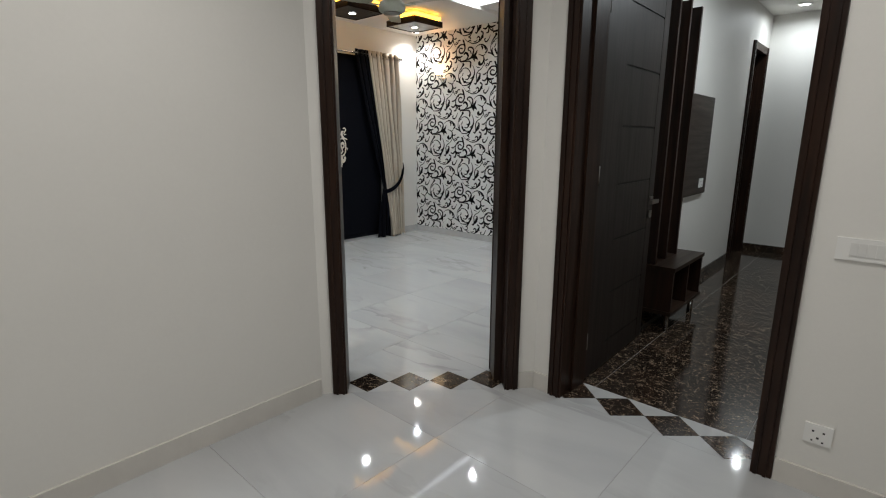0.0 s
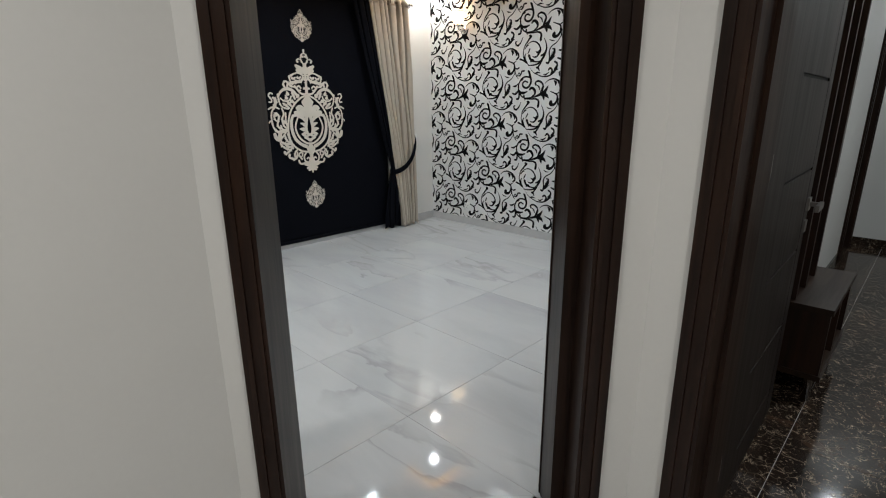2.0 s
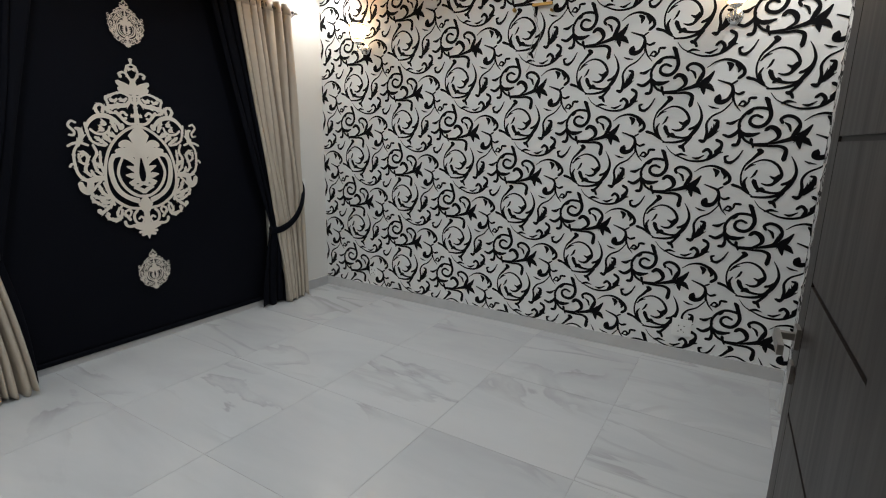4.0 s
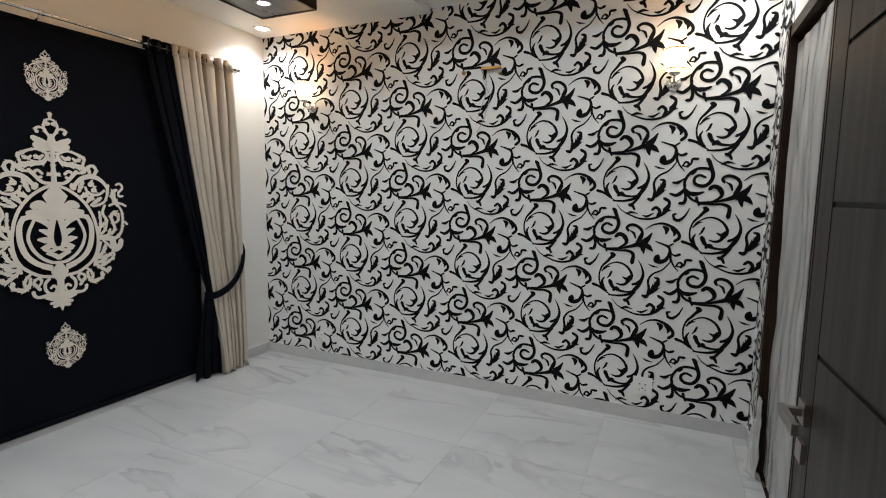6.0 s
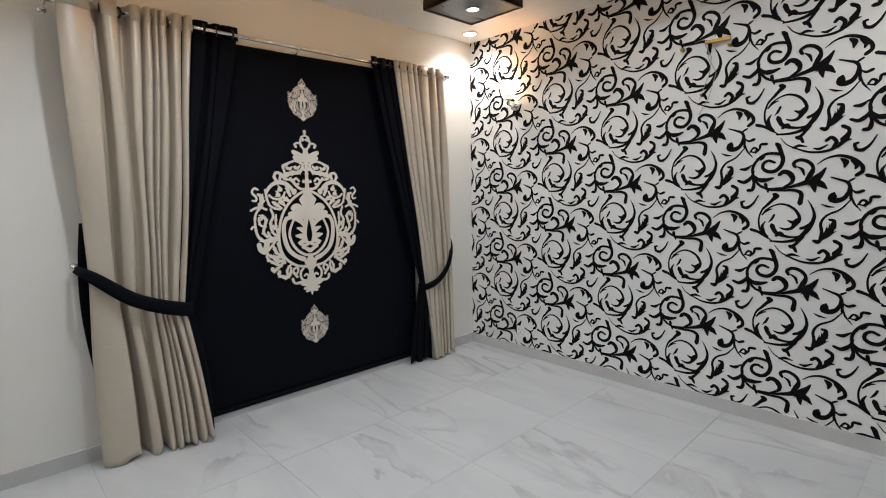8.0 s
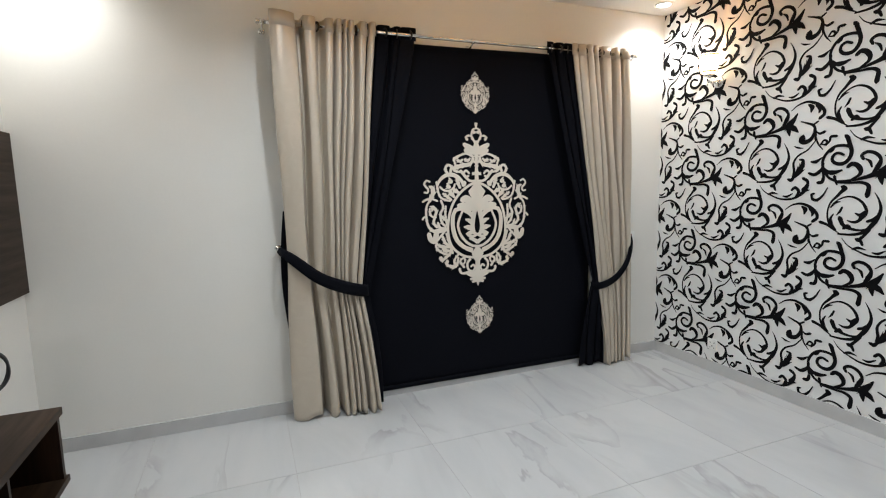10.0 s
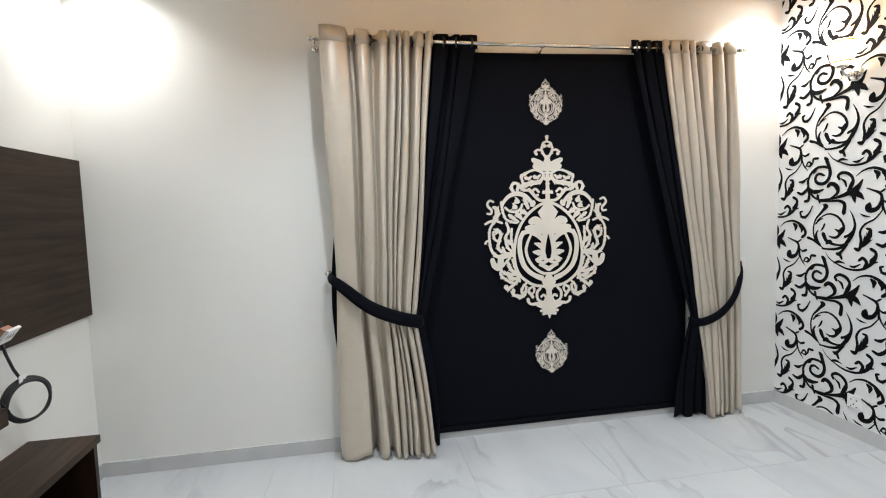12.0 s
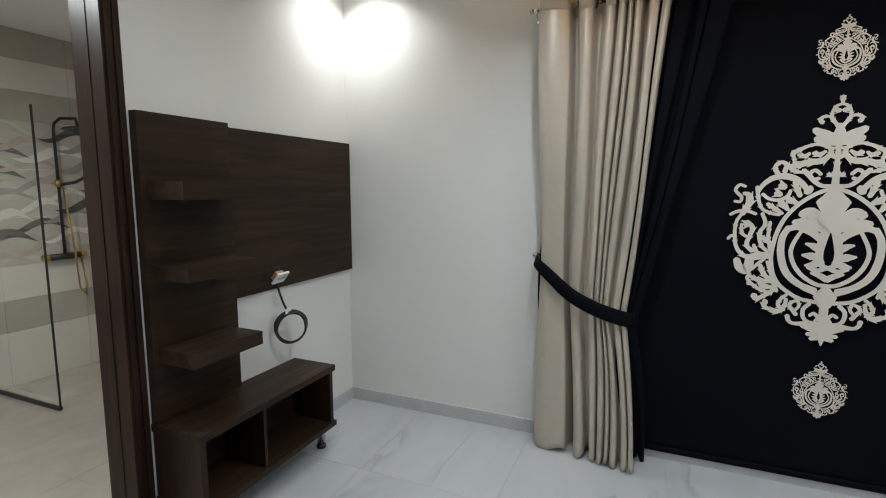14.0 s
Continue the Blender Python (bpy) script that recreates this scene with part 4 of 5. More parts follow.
    stroke(s, 19, 21, 21, (-0.255, 0.005), (-0.259, -0.070), (-0.247, -0.136), bold=0.82, teeth=0.6, both=True, cap=0.5)
    stroke(s, 23, 25, 23, (-0.288, -0.071), (-0.269, -0.090), (-0.248, -0.102), bold=0.82, teeth=0.6, both=True, cap=0.5)
    stroke(s, 40, 44, 31, (-0.336, -0.182), (-0.286, -0.170), (-0.243, -0.168), bold=0.9, teeth=0, cap=0.5)
    stroke(s, 15, 19, 15, (-0.324, -0.247), (-0.294, -0.211), (-0.268, -0.186), bold=0.9, teeth=0, cap=0.5)
    stroke(s, 25, 27, 23, (-0.285, -0.219), (-0.268, -0.264), (-0.240, -0.287), bold=0.82, teeth=0.6, both=True, cap=0.5)
    stroke(s, 19, 25, 21, (-0.255, -0.199), (-0.233, -0.263), (-0.219, -0.305), (-0.205, -0.350), bold=0.82, teeth=0.6, both=True, cap=0.5)
    stroke(s, 19, 31, 25, (-0.329, -0.278), (-0.287, -0.297), (-0.227, -0.301), bold=0.82, teeth=0.6, both=True, cap=0.5)
    stroke(s, 25, 33, 21, (-0.282, -0.317), (-0.255, -0.329), (-0.229, -0.329), bold=0.82, teeth=0.6, both=True, cap=0.5)
    stroke(s, 19, 23, 19, (-0.320, -0.115), (-0.307, -0.149), (-0.277, -0.163), bold=0.82, teeth=0.6, both=True, cap=0.5)
    stroke(s, 17, 21, 17, (-0.381, -0.009), (-0.378, -0.052), (-0.359, -0.073), bold=0.82, teeth=0.6, both=True, cap=0.5)
    return s


def build_wallpaper():
    motif = scroll_motif()
    dx, dz = 0.5555, 0.659
    spots = [(3.168 + i * dx, 0.975 + (j + (0.5 if i % 2 else 0)) * dz, 1, 1) for i in range(-7, 4) for j in range(-3, 5)]
    near = [p for p in spots if p[0] < XE + 0.35]

    def flat(x, z, lift):
        return (min(max(x, 0.002), XE - 0.001), YW - 0.0015 - lift, min(max(z, SK), 2.98 if x > 1.72 else LOW))
    print_mesh("printed_scrolls", motif, near, flat, M_INK, wall_n)
    # the paper turns the corner beside the wrapped door
    strip = structure("wallpaper_return", cube(XE - 0.003, LEAF1, SK, XE, YW - 0.001, HIGH), M_PAPER, "strip of scroll wallpaper turning the corner", "wallpaper")
    far = [p for p in spots if p[0] > XE - 0.45]

    def turned(x, z, lift):
        return (XE - 0.005 - lift, min(max(YW - (x - XE), LEAF1), YW - 0.001), min(max(z, SK), 2.98))
    print_mesh("printed_scrolls", motif, far, turned, M_INK, strip)


build_wallpaper()


# ---- window dressing ----
def smooth(a, b, t):
    t = min(max(t, 0), 1)
    return a + (b - a) * t * t * (3 - 2 * t)


def sheet(fn, nu, nv, thick=0.0022):
    """A cloth surface from fn(u, v), given a thickness."""
    bm = bmesh.new()
    g = [[bm.verts.new(fn(i / nu, j / nv)) for i in range(nu + 1)] for j in range(nv + 1)]
    for j in range(nv):
        for i in range(nu):
            bm.faces.new((g[j][i], g[j][i + 1], g[j + 1][i + 1], g[j + 1][i]))
    if thick:
        bmesh.ops.recalc_face_normals(bm, faces=bm.faces)
        bmesh.ops.solidify(bm, geom=bm.faces[:], thickness=thick)
    for f in bm.faces:
        f.smooth = True
    return bm


ROD_X, ROD_Z = 0.10, 2.562


def drape(name, mat, top, tie, hem, ties, folds, seed, label, x0=ROD_X, amp=0.05, header=0.05, hem_z=0.012, flat=0.0, flare=0.0, pleats=None, spread=0.0, lean=0.0):
    """An eyelet curtain between y ranges at the rod, at its tie and at the floor. ties: tie height at either edge."""
    rnd = random.Random(seed)
    jit = [rnd.uniform(-0.35, 0.35) for _ in range(folds * 2 + 3)]
    dep = [rnd.uniform(0.6, 1.15) for _ in range(folds * 2 + 3)]
    root = thing(name, x0, (top[0] + top[1]) / 2, ROD_Z, label, "curtain", "curtains at the window")

    fronts, u0 = [], 0.0
    for k in range(folds):
        w = rnd.uniform(0.6, 1.4) * (flat * folds if flat and k == 0 else 1)
        g = rnd.choice((0.10, 0.14, 0.4, 0.6)) if k < folds - 1 else 0
        fronts.append((u0, u0 + w))
        u0 += w + g
    fronts = pleats or [(a / u0, b / u0) for a, b in fronts]

    def fold(u):
        """Flat, slightly canted pleat fronts with narrow deep valleys between them."""
        for k, (a, b) in enumerate(fronts):
            if a <= u <= b:
                t = (u - a) / (b - a)
                return 0.22 + 0.34 * dep[k] * math.sin(math.pi * t) ** 0.5 + 0.4 * jit[k] * math.sin(math.pi * t) * (t - 0.5)
            if u < a:
                p = fronts[k - 1][1]
                t = (u - p) / (a - p)
                return 0.22 - 1.45 * math.sin(math.pi * t) ** 0.6 * dep[k] * min(1.0, 0.55 + (a - p) * 12)
        return 0.22

    def widen(u, h):
        """Lower down the first pleat opens and the rest crowd together."""
        return u + spread * h * (u / 0.25 if u < 0.25 else (1 - u) / 0.75)

    def fn(u, v):
        zt = ties[0] + (ties[1] - ties[0]) * u
        v = v if v < 0.97 else 0.97 + (v - 0.97)
        if v > 0.5:
            f = (1 - v) / 0.5                      # 0 at the top, 1 at the tie
            z = ROD_Z + header + (zt - ROD_Z - header) * f
            a = top[0] + (tie[0] - top[0]) * f ** 1.1
            b = top[1] + (tie[1] - top[1]) * f ** 1.1
            k = amp * (1 - 0.45 * f ** 2)
        else:
            f = (0.5 - v) / 0.5                    # 0 at the tie, 1 at the floor
            sag = 0.018 * math.sin(u * folds * 3.1 + seed)
            z = zt + (hem_z + sag * f - zt) * f
            a = smooth(tie[0], hem[0], f ** 0.6)
            b = smooth(tie[1], hem[1], f ** 0.6)
            k = amp * (0.55 + 0.55 * f ** 0.8)
        y = a + (b - a) * widen(u, 1 - v)
        x = x0 + k * fold(u) + 0.010 * math.sin(5 * z + 9 * u + seed) * (1 - abs(2 * v - 1)) + 0.02 * (1 - f if v <= 0.5 else f)
        if v > 0.5:
            x += lean * (1 - f) * max(0.0, 1 - u / 0.35)
        if v <= 0.5:
            x += (flare[0] + (flare[1] - flare[0]) * u) * f ** 1.3 if flare else 0.0
        y += 0.006 * math.sin(3.7 * z + 13 * u + seed)
        return (max(x, 0.034), y, max(z, 0.004))
    part("cloth", sheet(fn, folds * 26, 56), mat, root)
    # stitched heading tape and eyelets
    part("heading", sheet(lambda u, v: (fn(u, 1)[0] + 0.0035, fn(u, 1)[1], ROD_Z + header - 0.002 - 0.085 * (1 - v)), folds * 26, 2, 0.001), mat, root)
    for i in range(folds):
        u = (i + 0.5) / folds
        y = top[0] + (top[1] - top[0]) * u
        ring = lathe([(0.020, -0.004), (0.031, -0.004), (0.033, 0.0), (0.031, 0.004), (0.020, 0.004), (0.020, -0.004)], 16, pose(ROD_X, y, ROD_Z, 90, 0, 20 if i % 2 else -20), False)
        part("eyelet", ring, M_BRONZE, root)
    return root


def tie_band(points, label, width=0.085):
    """A cloth tie-back along points (y, z, stand-off from the wall), hung from a crystal knob."""
    root = thing("curtain_tieback", 0.0, points[0][0], points[0][1], label, "tieback", "curtain tiebacks")
    P = [Vector((p[2], p[0], p[1])) for p in points]
    n = 24

    def at(t):
        k = t * (len(P) - 1)
        i = min(int(k), len(P) - 2)
        a, b, c, d = P[max(i - 1, 0)], P[i], P[i + 1], P[min(i + 2, len(P) - 1)]
        t = k - i
        return 0.5 * ((2 * b) + (c - a) * t + (2 * a - 5 * b + 4 * c - d) * t * t + (3 * b - a - 3 * c + d) * t ** 3)

    def fn(u, v):
        p = at(u)
        d = at(min(u + 0.02, 1)) - at(max(u - 0.02, 0))
        side = Vector((0, -d.z, d.y)).normalized()
        w = width * (0.45 + 0.55 * math.sin(math.pi * min(u * 1.3, 1) / 2)) * (0.5 - v)
        return p + side * w + Vector((0.006 * math.cos((v - 0.5) * 3), 0, 0))
    part("band", sheet(fn, n, 4, 0.004), M_BLACK, root)
    k = points[0]
    part("knob_stem", lathe([(0.012, 0), (0.006, 0.004), (0.006, 0.045)], 12, pose(0.0, k[0], k[1] + 0.01, 0, 90)), M_STEEL, root, "chrome stem")
    part("knob", lathe([(0.004, 0.04), (0.018, 0.045), (0.023, 0.058), (0.018, 0.072), (0.004, 0.077)], 10, pose(0.0, k[0], k[1] + 0.01, 0, 90)), M_STEEL, root, "faceted crystal knob")
    return root


def build_window():
    blind = thing("window_blind", 0.02, 2.84, 0.05, "flat black velvet panel with cream damask medallions", "curtain panel")

    def hang(u, v):
        y = 1.93 + 1.95 * u
        z = 0.052 + 2.484 * v
        return (0.021 + 0.003 * math.sin(6 * y) * v + 0.002 * math.sin(3 * z + y), y, z + 0.006 * math.sin(2.2 * y) * (v > 0.98))
    part("panel", sheet(hang, 40, 40, 0.004), M_BLACK, blind)
    part("hem", sheet(lambda u, v: (hang(u, 0)[0] + 0.006, 1.93 + 1.95 * u, 0.05 + 0.035 * v), 20, 2, 0.002), M_BLACK, blind)
    motif = medallion_motif()
    both = motif + [([Vector((-v.x, v.y)) for v in vs], [f[::-1] for f in fs]) for vs, fs in motif]
    for name, y, z, sx, sz in (("large_medallion", 2.836, 1.39, 1, 1), ("small_medallion", 2.832, 2.218, 0.265, 0.245), ("small_medallion", 2.848, 0.545, 0.265, 0.245)):
        ob = print_mesh(name, both, [(y, z, sx, sz)], lambda q, r, lift: (0.0345 + lift, q, r), M_SILVER, blind)
        tagged(ob, "cream damask medallion")
    rod = thing("curtain_rod", ROD_X, 2.8, ROD_Z, "chrome curtain rod on wall brackets", "curtain rod")
    part("pole", tube([(ROD_X, 1.35, ROD_Z), (ROD_X, 4.25, ROD_Z)], 0.0125, 12), M_STEEL, rod)
    for y in (1.37, 2.79, 4.235):
        part("bracket", tube([(0.0, y, ROD_Z - 0.03), (0.05, y, ROD_Z - 0.035), (ROD_X, y, ROD_Z - 0.014)], 0.006), M_STEEL, rod)
        part("bracket_plate", lathe([(0.022, 0), (0.022, 0.004), (0.012, 0.007)], 16, pose(0.0, y, ROD_Z - 0.03, 0, 90)), M_STEEL, rod)
        part("collar", lathe([(0.0165, -0.012), (0.0165, 0.012)], 16, pose(ROD_X, y, ROD_Z, 90), True), M_STEEL, rod)
    for y, s in ((1.35, -1), (4.25, 1)):
        part("finial", lathe([(0.013, 0), (0.017, 0.004), (0.017, 0.014), (0.004, 0.02)], 14, pose(ROD_X, y, ROD_Z, -90 * s)), M_STEEL, rod)
    drape("tan_curtain", M_TAN, (1.405, 2.075), (1.432, 1.915), (1.418, 1.995), (1.10, 0.86), 8, 3,
          "champagne satin eyelet curtain tied back with a black band", flare=(0.02, 0.13), amp=0.088, spread=0.11, lean=0.07,
          pleats=[(0, 0.23), (0.31, 0.43), (0.51, 0.585), (0.605, 0.665), (0.68, 0.72), (0.735, 0.80), (0.85, 0.925), (0.94, 1.0)])
    lining = thing("curtain_lining", 0.05, 1.4, 1.0, "edge of a black lining behind the tan curtain", "curtain lining")
    part("cloth", sheet(lambda u, v: (0.042, 1.43 - 0.032 * math.sin(math.pi * v) * (1 - u) + 0.05 * u, 0.55 + 0.85 * v), 3, 20, 0.003), M_BLACK, lining)
    drape("tan_curtain", M_TAN, (3.63, 4.19), (3.915, 4.235), (3.965, 4.255), (0.70, 1.02), 7, 8,
          "champagne satin eyelet curtain tied back close to the papered wall", flare=(0.05, 0.0), amp=0.06)
    drape("black_curtain", M_BLACK, (2.01, 2.36), (1.85, 1.965), (1.88, 2.05), (0.86, 0.80), 4, 5,
          "black velvet eyelet curtain swept behind the tieback", x0=0.088, amp=0.032)
    drape("black_curtain", M_BLACK, (3.41, 3.70), (3.85, 3.98), (3.74, 4.03), (0.74, 0.72), 4, 6,
          "black velvet eyelet curtain swept behind the tieback", x0=0.088, amp=0.032)
    tie_band([(1.386, 1.15, 0.05), (1.41, 1.135, 0.15), (1.47, 1.09, 0.182), (1.62, 0.965, 0.196), (1.78, 0.89, 0.20), (1.93, 0.845, 0.165), (1.97, 0.84, 0.08)], "black velvet tieback on a crystal wall knob")
    tie_band([(4.25, 1.165, 0.05), (4.235, 1.04, 0.13), (4.16, 0.88, 0.17), (4.05, 0.76, 0.175), (3.92, 0.70, 0.16), (3.86, 0.69, 0.08)], "black velvet tieback on a crystal wall knob", 0.06)


build_window()


# ---- lights as fittings ----
def downlight(x, y, z, label, radius=0.055, name="ceiling_downlight"):
    root = thing(name, x, y, z, label, "downlight", "ceiling downlights")
    part("rim", lathe([(radius, 0.004), (radius + 0.018, 0.0), (radius + 0.018, -0.005), (radius + 0.004, -0.009), (radius - 0.002, -0.004)], 28, pose(x, y, z - 0.001), False), M_PLASTIC, root)
    part("lens", lathe([(0.002, -0.004), (radius - 0.004, -0.004), (radius - 0.001, 0.002)], 28, pose(x, y, z - 0.001)), M_LAMP, root)
    return root


for lx, ly, lz in DOWNLIGHTS:
    downlight(lx, ly, lz, "round lit downlight in the white ceiling, one of four added")
for lx, ly in [(1.93, 3.78), (3.15, 3.75), (1.95, 0.95), (3.1, 2.3)]:
    downlight(lx, ly, 3.15, "round lit downlight in the ceiling tray, three of four added", 0.032)
for lx, ly in HALL_LIGHTS:
    downlight(lx, ly, 2.96, "unseen downlight added in the hall ceiling")
for lx, ly in BACK_LIGHTS:
    downlight(lx, ly, 2.96, "round lit downlight in the far room's ceiling, one of two added")
downlight(2.2, -0.9, 2.8, "unseen downlight added in the bathroom ceiling")


def ceiling_panel(x, y):
    """A dark square panel hung under the ceiling, lit from behind by a warm strip."""
    root = thing("ceiling_panel", x, y, LOW, "dark wood square ceiling panel with warm backlight", "ceiling panel", "hung ceiling panels")
    h = 0.245
    bm = box(bmesh.new(), x - h, y - h, 2.80, x + h, y + h, 2.812)
    part("board", finish(bm, 0.002), M_WOODP, root)
    for sx, sy in ((1, 0), (-1, 0), (0, 1), (0, -1)):
        a = (h - 0.016, h) if sx else (-h, h)
        b = (h - 0.016, h) if sy else (-h + 0.016, h - 0.016)
        fx = (lambda q: q * (sx or 1))
        fy = (lambda q: q * (sy or 1))
        part("edge", cube(x + min(fx(a[0]), fx(a[1])), y + min(fy(b[0]), fy(b[1])), 2.795, x + max(fx(a[0]), fx(a[1])), y + max(fy(b[0]), fy(b[1])), 2.862, 0.002), M_WOODX, root)
    g = 0.229
    part("hanger", cube(x - 0.18, y - 0.18, 2.812, x + 0.18, y + 0.18, LOW - 0.002), M_CEIL, root)
    for k, (x0, y0, x1, y1) in enumerate(((-g, -g, g, -g + 0.012), (-g, g - 0.012, g, g), (-g, -g + 0.012, -g + 0.012, g - 0.012), (g - 0.012, -g + 0.012, g, g - 0.012))):
        part("led_strip", cube(x + x0, y + y0, 2.880, x + x1, y + y1, 2.912), M_COVE, root, "amber led strip")
    part("lamp_rim", lathe([(0.04, 0), (0.052, -0.001), (0.052, -0.006), (0.04, -0.008)], 24, pose(x, y, 2.7985), False), M_NICKEL, root)
    part("lamp_lens", lathe([(0.002, -0.004), (0.036, -0.005), (0.04, 0.0)], 24, pose(x, y, 2.798)), M_LAMP, root)


for px, py in PANELS:
    ceiling_panel(px, py)
tray = thing("tray_light", 2.5, 2.3, HIGH, "cool white light strip round the ceiling tray", "light strip", kind="structure")
part("led_strip", cube(TX0 + 0.004, TY0 + 0.02, 3.0, TX0 + 0.016, TY1 - 0.02, 3.012), M_COOL, tray)
part("led_strip", cube(TX0 + 0.02, TY1 - 0.016, 3.0, TX1 - 0.02, TY1 - 0.004, 3.012), M_COOL, tray)


def sconce(x, z):
    root = thing("wall_sconce", x, YW, z, "chrome wall sconce with a glowing opal cup shade", "wall lamp", "wall sconces")
    y = YW - 0.002
    part("wall_plate", lathe([(0.046, 0), (0.046, 0.006), (0.038, 0.014), (0.016, 0.02)], 24, pose(x, y, z - 0.12, 90)), M_STEEL, root, "polished chrome plate")
    part("arm", tube([(x, y - 0.01, z - 0.12), (x, y - 0.06, z - 0.135), (x, y - 0.10, z - 0.12), (x, y - 0.11, z - 0.085)], 0.008), M_STEEL, root)
    part("cup", lathe([(0.012, -0.09), (0.03, -0.082), (0.036, -0.07)], 20, pose(x, y - 0.11, z)), M_STEEL, root)
    part("shade", lathe([(0.030, -0.072), (0.052, -0.055), (0.064, -0.02), (0.068, 0.03), (0.070, 0.075), (0.066, 0.075), (0.062, 0.0), (0.045, -0.05), (0.028, -0.066)], 28, pose(x, y - 0.11, z), False), M_SHADE, root, "glowing opal glass cup")
    for h, r in ((0.066, 0.0715), (-0.052, 0.0565)):
        part("band", lathe([(r, -0.004), (r + 0.0025, 0), (r, 0.004)], 28, pose(x, y - 0.11, z + h), False), M_BRASS, root, "thin gold band")
    for k in (-1, 1):
        part("crystal", lathe([(0.002, -0.028), (0.009, -0.012), (0.002, 0.006)], 6, pose(x + 0.034 * k, y - 0.08, z - 0.125)), M_STEEL, root, "hanging crystal drop")
    return root


for sx, sz in SCONCES:
    sconce(sx, sz)


def bare_bracket():
    """An empty lamp bracket with loose wires on the papered wall."""
    x, z = 2.17, 2.485
    root = thing("empty_lamp_bracket", x, YW, z, "bare brass lamp bracket with loose wires on wallpaper", "bracket")
    part("bar", cube(x - 0.01, YW - 0.035, z - 0.008, x + 0.14, YW - 0.012, z + 0.010, 0.004), M_BRASS, root)
    part("stub", lathe([(0.014, 0), (0.014, 0.02), (0.008, 0.035)], 14, pose(x - 0.16, YW, z - 0.015, 90)), M_BRASS, root)
    part("hook", lathe([(0.010, 0), (0.010, 0.03), (0.005, 0.045)], 12, pose(x + 0.135, YW, z - 0.045, 90)), M_BRASS, root)
    for k in (0, 1):
        pts = [(x - 0.02 + 0.02 * k, YW - 0.012, z), (x + 0.03 - 0.02 * k, YW - 0.02, z - 0.10), (x + 0.02 + 0.04 * k, YW - 0.012, z - 0.2), (x - 0.01 + 0.03 * k, YW - 0.016, z - 0.28 - 0.08 * k), (x - 0.04, YW - 0.010, z - 0.36 - 0.10 * k)]
        part("wire", tube(pts, 0.0022, 6), M_WIRE, root, "thin loose grey wire")


bare_bracket()


def ceiling_fan(x, y, z):
    root = thing("ceiling_fan", x, y, HIGH, "pale grey-green ceiling fan at rest", "ceiling fan")
    part("down_rod", lathe([(0.012, z + 0.1), (0.012, 3.15)], 14, pose(x, y, 0)), M_FAN, root)
    part("canopy", lathe([(0.06, 3.148), (0.055, 3.10), (0.02, 3.07)], 24, pose(x, y, 0)), M_FAN, root)
    part("motor", lathe([(0.02, z + 0.14), (0.05, z + 0.11), (0.075, z + 0.075), (0.115, z + 0.05), (0.125, z + 0.01), (0.12, z - 0.015), (0.10, z - 0.03), (0.085, z - 0.033)], 32, pose(x, y, 0)), M_FAN, root)
    part("motor_cap", lathe([(0.086, z - 0.034), (0.075, z - 0.05), (0.02, z - 0.055)], 28, pose(x, y, 0)), M_NICKEL, root, "dull metal cap")
    for k in range(3):
        m = pose(x, y, z + 0.02, 0, 0, 15 + 120 * k)
        part("blade_iron", cube(0.10, -0.02, -0.004, 0.24, 0.02, 0.004, 0.002, m), M_FAN, root)
        bm = bmesh.new()
        prof = [(0.20, 0.045), (0.3, 0.06), (0.5, 0.068), (0.66, 0.062), (0.69, 0.04)]
        up = [bm.verts.new((r, w, 0.012 + 0.12 * w)) for r, w in prof] + [bm.verts.new((r, -w, 0.012 - 0.12 * w)) for r, w in prof[::-1]]
        f = bm.faces.new(up)
        bmesh.ops.solidify(bm, geom=[f], thickness=0.004)
        bmesh.ops.transform(bm, matrix=m, verts=bm.verts)
        part("blade", bm, M_FAN, root)


ceiling_fan(1.98, 2.36, 2.62)


# ---- shelf unit on the south wall ----
def shelf_unit():
    root = thing("tv_wall_unit", 0.8, 0.0, 0.0, "dark wood television wall unit with floating shelves", "wall unit")
    part("tv_panel", cube(0.003, 0.004, 0.987, 1.104, 0.026, 1.878, 0.002), M_WOODX, root)
    part("shelf_panel", cube(1.106, 0.004, 0.515, 1.594, 0.046, 1.896, 0.002), M_WOODX, root)
    for z0, z1, x0 in ((1.522, 1.60, 1.165), (1.172, 1.232, 1.165), (0.792, 0.858, 1.160)):
        part("shelf", cube(x0, 0.046, z0, 1.566, 0.262, z1, 0.003), M_WOODX, root, "thick floating shelf")
    part("console_top", cube(0.632, 0.004, 0.478, 1.60, 0.31, 0.513, 0.003), M_WOODX, root)
    part("console_bottom", cube(0.632, 0.004, 0.133, 1.60, 0.31, 0.163, 0.003), M_WOODX, root)
    part("console_side", cube(0.645, 0.006, 0.163, 0.673, 0.298, 0.478, 0.002), M_WOODV, root)
    part("console_side", cube(1.562, 0.006, 0.163, 1.594, 0.298, 0.478, 0.002), M_WOODV, root)
    part("divider", cube(1.196, 0.022, 0.163, 1.216, 0.296, 0.478, 0.002), M_WOODV, root)
    part("console_back", cube(0.673, 0.008, 0.163, 1.562, 0.020, 0.478), M_WOODX, root)
    for fx, fy in ((0.69, 0.235), (0.69, 0.06), (1.54, 0.235), (1.54, 0.06)):
        foot = part("foot", lathe([(0.024, 0.02), (0.024, 0.128), (0.030, 0.131)], 18, pose(fx, fy, 0)), M_STEEL, root, "chrome foot")
        part("foot_pad", lathe([(0.029, 0.0), (0.029, 0.018), (0.024, 0.022)], 18, pose(fx, fy, 0)), M_CABLE, foot, "black rubber pad")


shelf_unit()


